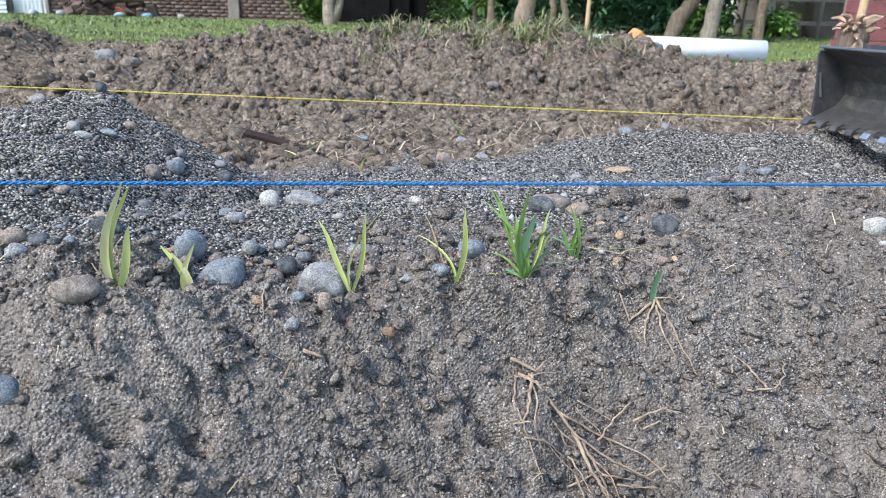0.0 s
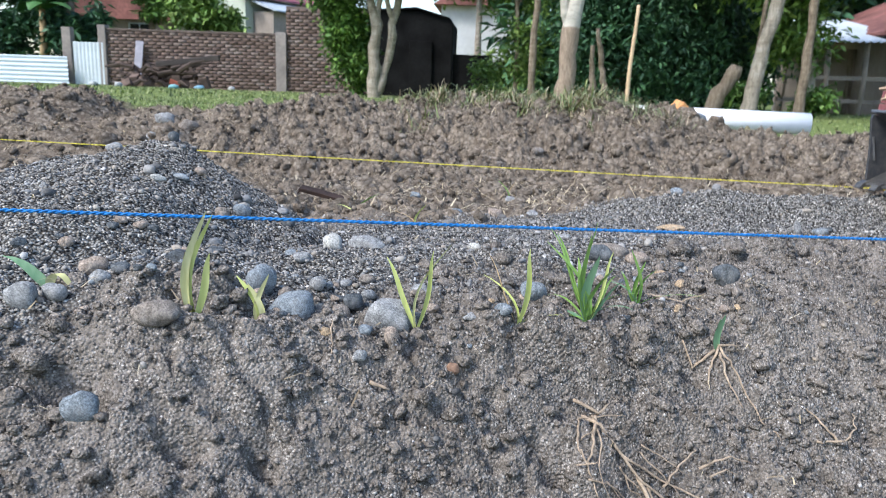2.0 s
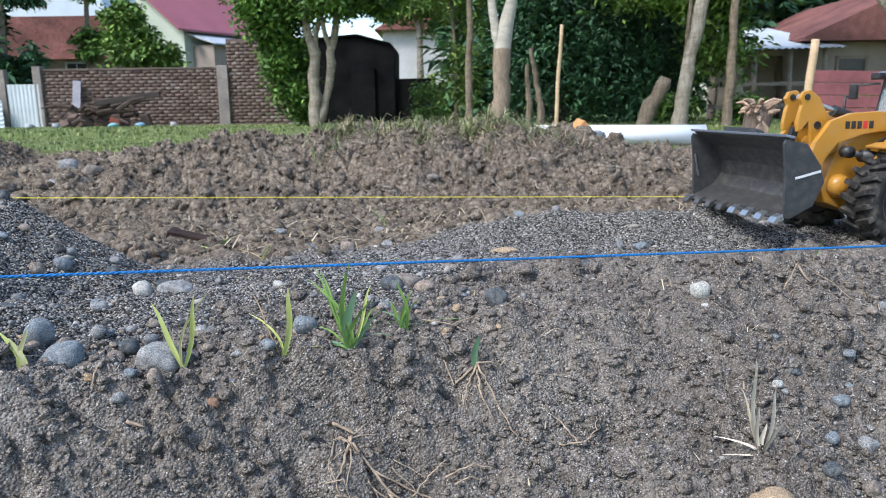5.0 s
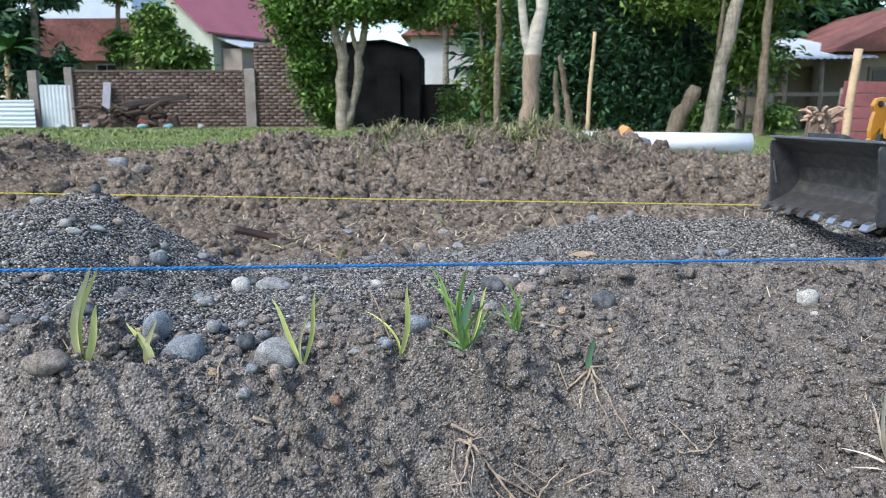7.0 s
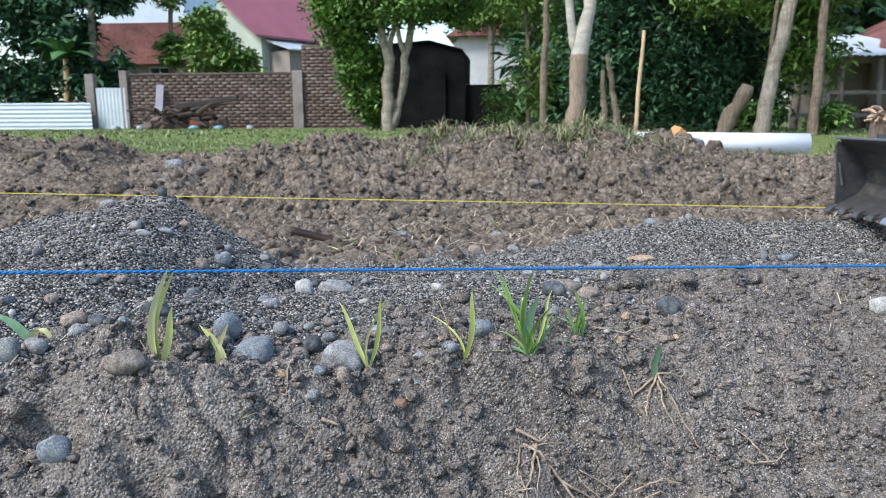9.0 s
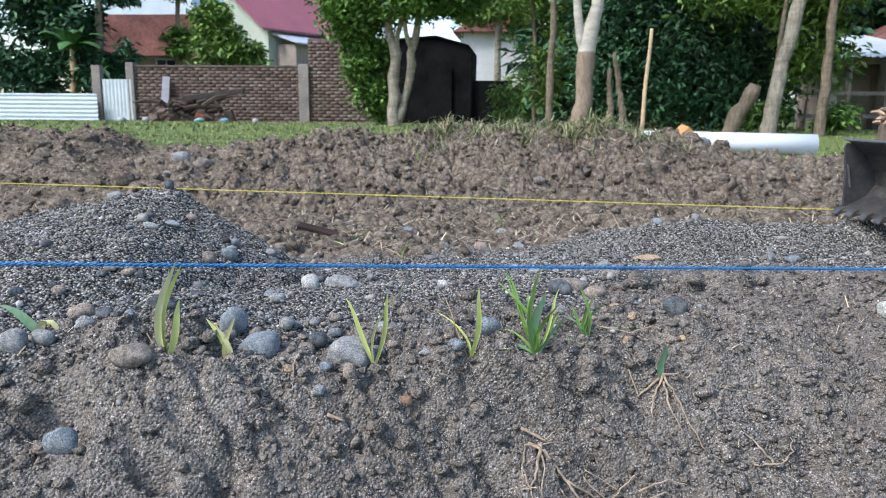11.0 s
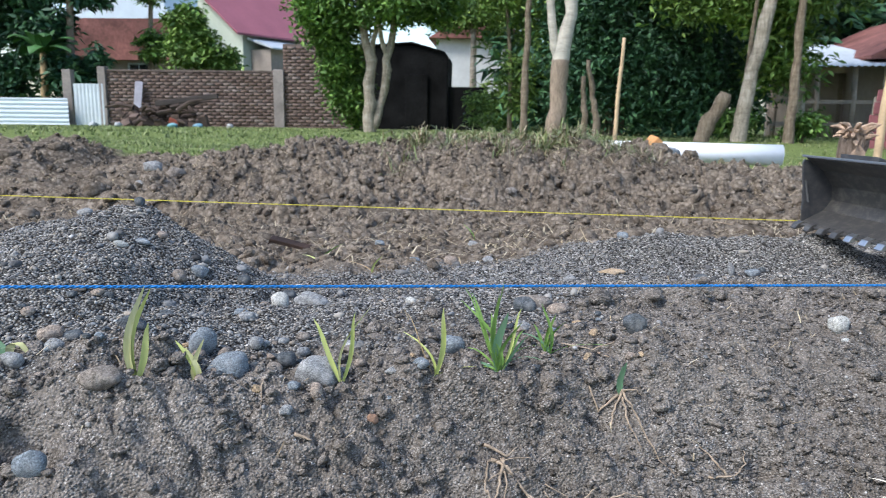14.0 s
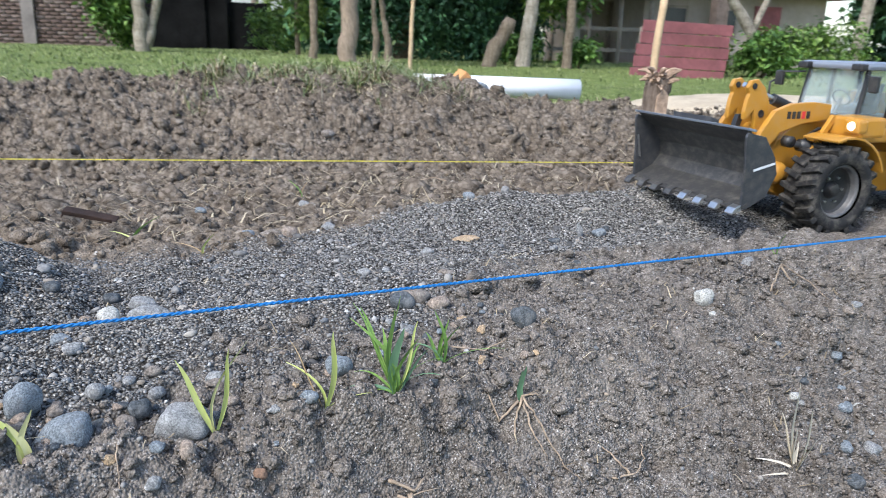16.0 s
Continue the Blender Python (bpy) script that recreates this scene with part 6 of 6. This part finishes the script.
def build_wheel():
    w = part("wheel", lathe(bmesh.new(), [(0.02, -0.018), (0.035, -0.018), (0.036, 0.004), (0.033, 0.010), (0.028, 0.006), (0.012, 0.004), (0.008, 0.012), (0.004, 0.0125)], 32), M_YEL)
    w.data.materials.clear()
    w.data.materials.append(M_BLACK_P)
    t = smooth(part("tyre", lathe(bmesh.new(), [(0.036, -0.021), (0.041, -0.0245), (0.05, -0.025), (0.0545, -0.021), (0.0555, 0.0), (0.0545, 0.021), (0.05, 0.025), (0.041, 0.0245), (0.036, 0.021)], 48, caps=False), M_TYRE, w, "dusty black rubber tyre"))
    for k in range(40):
        s = 1 if k % 2 else -1
        a = 2 * math.pi * k / 40
        bm = bmesh.new()
        box(bm, -0.0034, 0.0034, min(0, s * 0.0255), max(0, s * 0.0255), 0.051, WHEEL_R, 0.0007)
        bmesh.ops.transform(bm, matrix=Matrix.Rotation(a, 4, "Y") @ Matrix.Rotation(s * 0.28, 4, "Z"), verts=bm.verts)
        part("lug", bm, M_TYRE, t)
    smooth(part("rim", lathe(bmesh.new(), [(0.0365, -0.01), (0.0365, 0.017), (0.0335, 0.019), (0.031, 0.014), (0.031, 0.006), (0.026, 0.003), (0.026, -0.01)], 36, caps=False), paint_mat("grey_rim", (0.09, 0.09, 0.092), 0.4, 0.45), w, "dark grey wheel rim"))
    for k in range(6):
        a = 2 * math.pi * k / 6
        part("bolt", lathe(bmesh.new(), [(0.0016, 0.004), (0.0016, 0.0075)], 8, pose(0.018 * math.cos(a), 0, 0.018 * math.sin(a))), M_CHROME, w)
    return w


first_wheel = build_wheel()
first_wheel.parent = loader
for k, (x, s) in enumerate(WHEELS):
    w = first_wheel if k == 0 else copy_thing(first_wheel, Matrix.Identity(4))
    w.parent = loader
    w.matrix_local = pose(x, s * 0.083, WHEEL_R - 0.003, 0, 17 * k, 0 if s > 0 else 180)
for x in (0.0, -0.245):
    part("axle", lathe(bmesh.new(), [(0.008, -0.08), (0.008, -0.03), (0.016, -0.02), (0.016, 0.02), (0.008, 0.03), (0.008, 0.08)], 16, pose(x, 0, WHEEL_R - 0.003)), M_YEL, loader)

# platform with fenders and headlights
for s in (1, -1):
    y0, y1 = sorted((s * 0.052, s * 0.108))
    arch = []
    for k in range(10):
        a = radians(20 + 13 * k)
        arch.append((0.0 - 0.072 * math.cos(a) * 1.0 - 0.0, 0.057 + 0.072 * math.sin(a)))
    arch_in = [(x * 0.955, 0.057 + (z - 0.057) * 0.955) for x, z in arch]
    fender = part("fender", prism(bmesh.new(), arch[:8] + arch_in[:8][::-1], y0, y1, 0.001), M_YEL, loader)
    part("step_box", box(bmesh.new(), -0.062, -0.015, y0 + (0.002 if s > 0 else 0.004), y1 - (0.004 if s > 0 else 0.002), 0.126, 0.152, 0.004), M_YEL, loader)
    hl = part("headlight_case", box(bmesh.new(), -0.026, -0.009, s * 0.094 - 0.012, s * 0.094 + 0.012, 0.132, 0.15, 0.004), M_YEL, loader)
    smooth(part("lamp_lens", lathe(bmesh.new(), [(0.006, 0), (0.005, 0.002), (0.002, 0.003)], 18, pose(-0.0095, s * 0.094, 0.141, 0, 0, -90)), M_LAMP, hl, "lit white lamp"))
    part("brace", prism(bmesh.new(), [(0.012, 0.104), (0.018, 0.108), (-0.012, 0.152), (-0.022, 0.152)], s * 0.06 - 0.003, s * 0.06 + 0.003, 0.001), M_YEL, loader)
    rail = smooth(part("handrail", tube(bmesh.new(), [(-0.06, s * 0.1, 0.15), (-0.06, s * 0.1, 0.185), (-0.075, s * 0.1, 0.19)], 0.0018, 8), M_BLACK_P, loader))
part("platform", box(bmesh.new(), -0.2, -0.02, -0.075, 0.075, 0.115, 0.132, 0.003), M_YEL, loader)
part("articulation", box(bmesh.new(), -0.12, -0.06, -0.028, 0.028, 0.035, 0.115, 0.004), M_BLACK_P, loader)

# cab
cab = part("cab", box(bmesh.new(), -0.165, -0.035, -0.052, 0.052, 0.132, 0.15, 0.003), M_BLACK_P, loader, "cab with tinted windows")
for x, y, xt in ((-0.04, 0.05, -0.052), (-0.04, -0.05, -0.052), (-0.16, 0.05, -0.155), (-0.16, -0.05, -0.155), (-0.1, 0.051, -0.1), (-0.1, -0.051, -0.1)):
    part("pillar", tube(bmesh.new(), [(x, y, 0.145), (xt, y * 0.95, 0.224)], 0.0035, 8), M_BLACK_P, cab)
part("windscreen", prism(bmesh.new(), [(-0.0385, 0.15), (-0.0375, 0.15), (-0.0495, 0.222), (-0.0505, 0.222)], -0.047, 0.047), M_GLASS, cab)
for s in (1, -1):
    part("side_window", prism(bmesh.new(), [(-0.042, 0.15), (-0.158, 0.15), (-0.153, 0.222), (-0.053, 0.222)], s * 0.0495 - 0.0005, s * 0.0495 + 0.0005), M_GLASS, cab)
roof = part("cab_roof", box(bmesh.new(), -0.17, -0.04, -0.056, 0.056, 0.222, 0.234, 0.005), M_ROOF, cab, "blue-grey cab roof")
for s in (1, -1):
    part("roof_lamp", box(bmesh.new(), -0.044, -0.03, s * 0.045 - 0.009, s * 0.045 + 0.009, 0.221, 0.232, 0.003), M_BLACK_P, roof)
    mir = part("mirror_arm", tube(bmesh.new(), [(-0.045, s * 0.05, 0.215), (-0.025, s * 0.075, 0.213)], 0.0016, 6), M_BLACK_P, cab)
    part("mirror", box(bmesh.new(), -0.029, -0.023, s * 0.079 - 0.007, s * 0.079 + 0.007, 0.19, 0.215, 0.002), M_BLACK_P, mir)
cab.location.x, cab.location.z, cab.scale.z = -0.03, 0.0185, 0.86
part("driver_seat", prism(bmesh.new(), [(-0.12, 0.15), (-0.08, 0.15), (-0.08, 0.163), (-0.11, 0.165), (-0.12, 0.2), (-0.128, 0.2)], -0.018, 0.018, 0.003), M_SEAT, cab)
part("steering_column", tube(bmesh.new(), [(-0.055, 0, 0.15), (-0.066, 0, 0.175)], 0.003, 8), M_BLACK_P, cab)
ring = bmesh.new()
tube(ring, [(-0.066 + 0.005 * math.cos(a), 0.014 * math.sin(a), 0.176 + 0.012 * math.cos(a)) for a in (2 * math.pi * k / 20 for k in range(21))], 0.0016, 6)
smooth(part("steering_wheel", ring, M_BLACK_P, cab))

# rear body
part("engine_hood", prism(bmesh.new(), [(-0.17, 0.12), (-0.17, 0.178), (-0.33, 0.165), (-0.345, 0.15), (-0.345, 0.09), (-0.17, 0.09)], -0.05, 0.05, 0.005), M_YEL, loader)
part("counterweight", prism(bmesh.new(), [(-0.3, 0.055), (-0.3, 0.12), (-0.37, 0.12), (-0.378, 0.1), (-0.37, 0.055)], -0.075, 0.075, 0.006), M_BLACK_P, loader)
part("rear_frame", box(bmesh.new(), -0.32, -0.1, -0.03, 0.03, 0.035, 0.095, 0.004), M_YEL, loader)
part("exhaust", tube(bmesh.new(), [(-0.21, 0.02, 0.17), (-0.21, 0.02, 0.21), (-0.216, 0.02, 0.218)], 0.006, 12), M_BLACK_P, loader)
for s in (1, -1):
    arch = [(-0.245 + 0.07 * math.cos(radians(25 + 13 * k)), 0.057 + 0.07 * math.sin(radians(25 + 13 * k))) for k in range(11)]
    inner = [(-0.245 + (x + 0.245) * 0.955, 0.057 + (z - 0.057) * 0.955) for x, z in arch]
    y0, y1 = sorted((s * 0.05, s * 0.106))
    part("fender", prism(bmesh.new(), arch + inner[::-1], y0, y1, 0.001), M_YEL, loader)
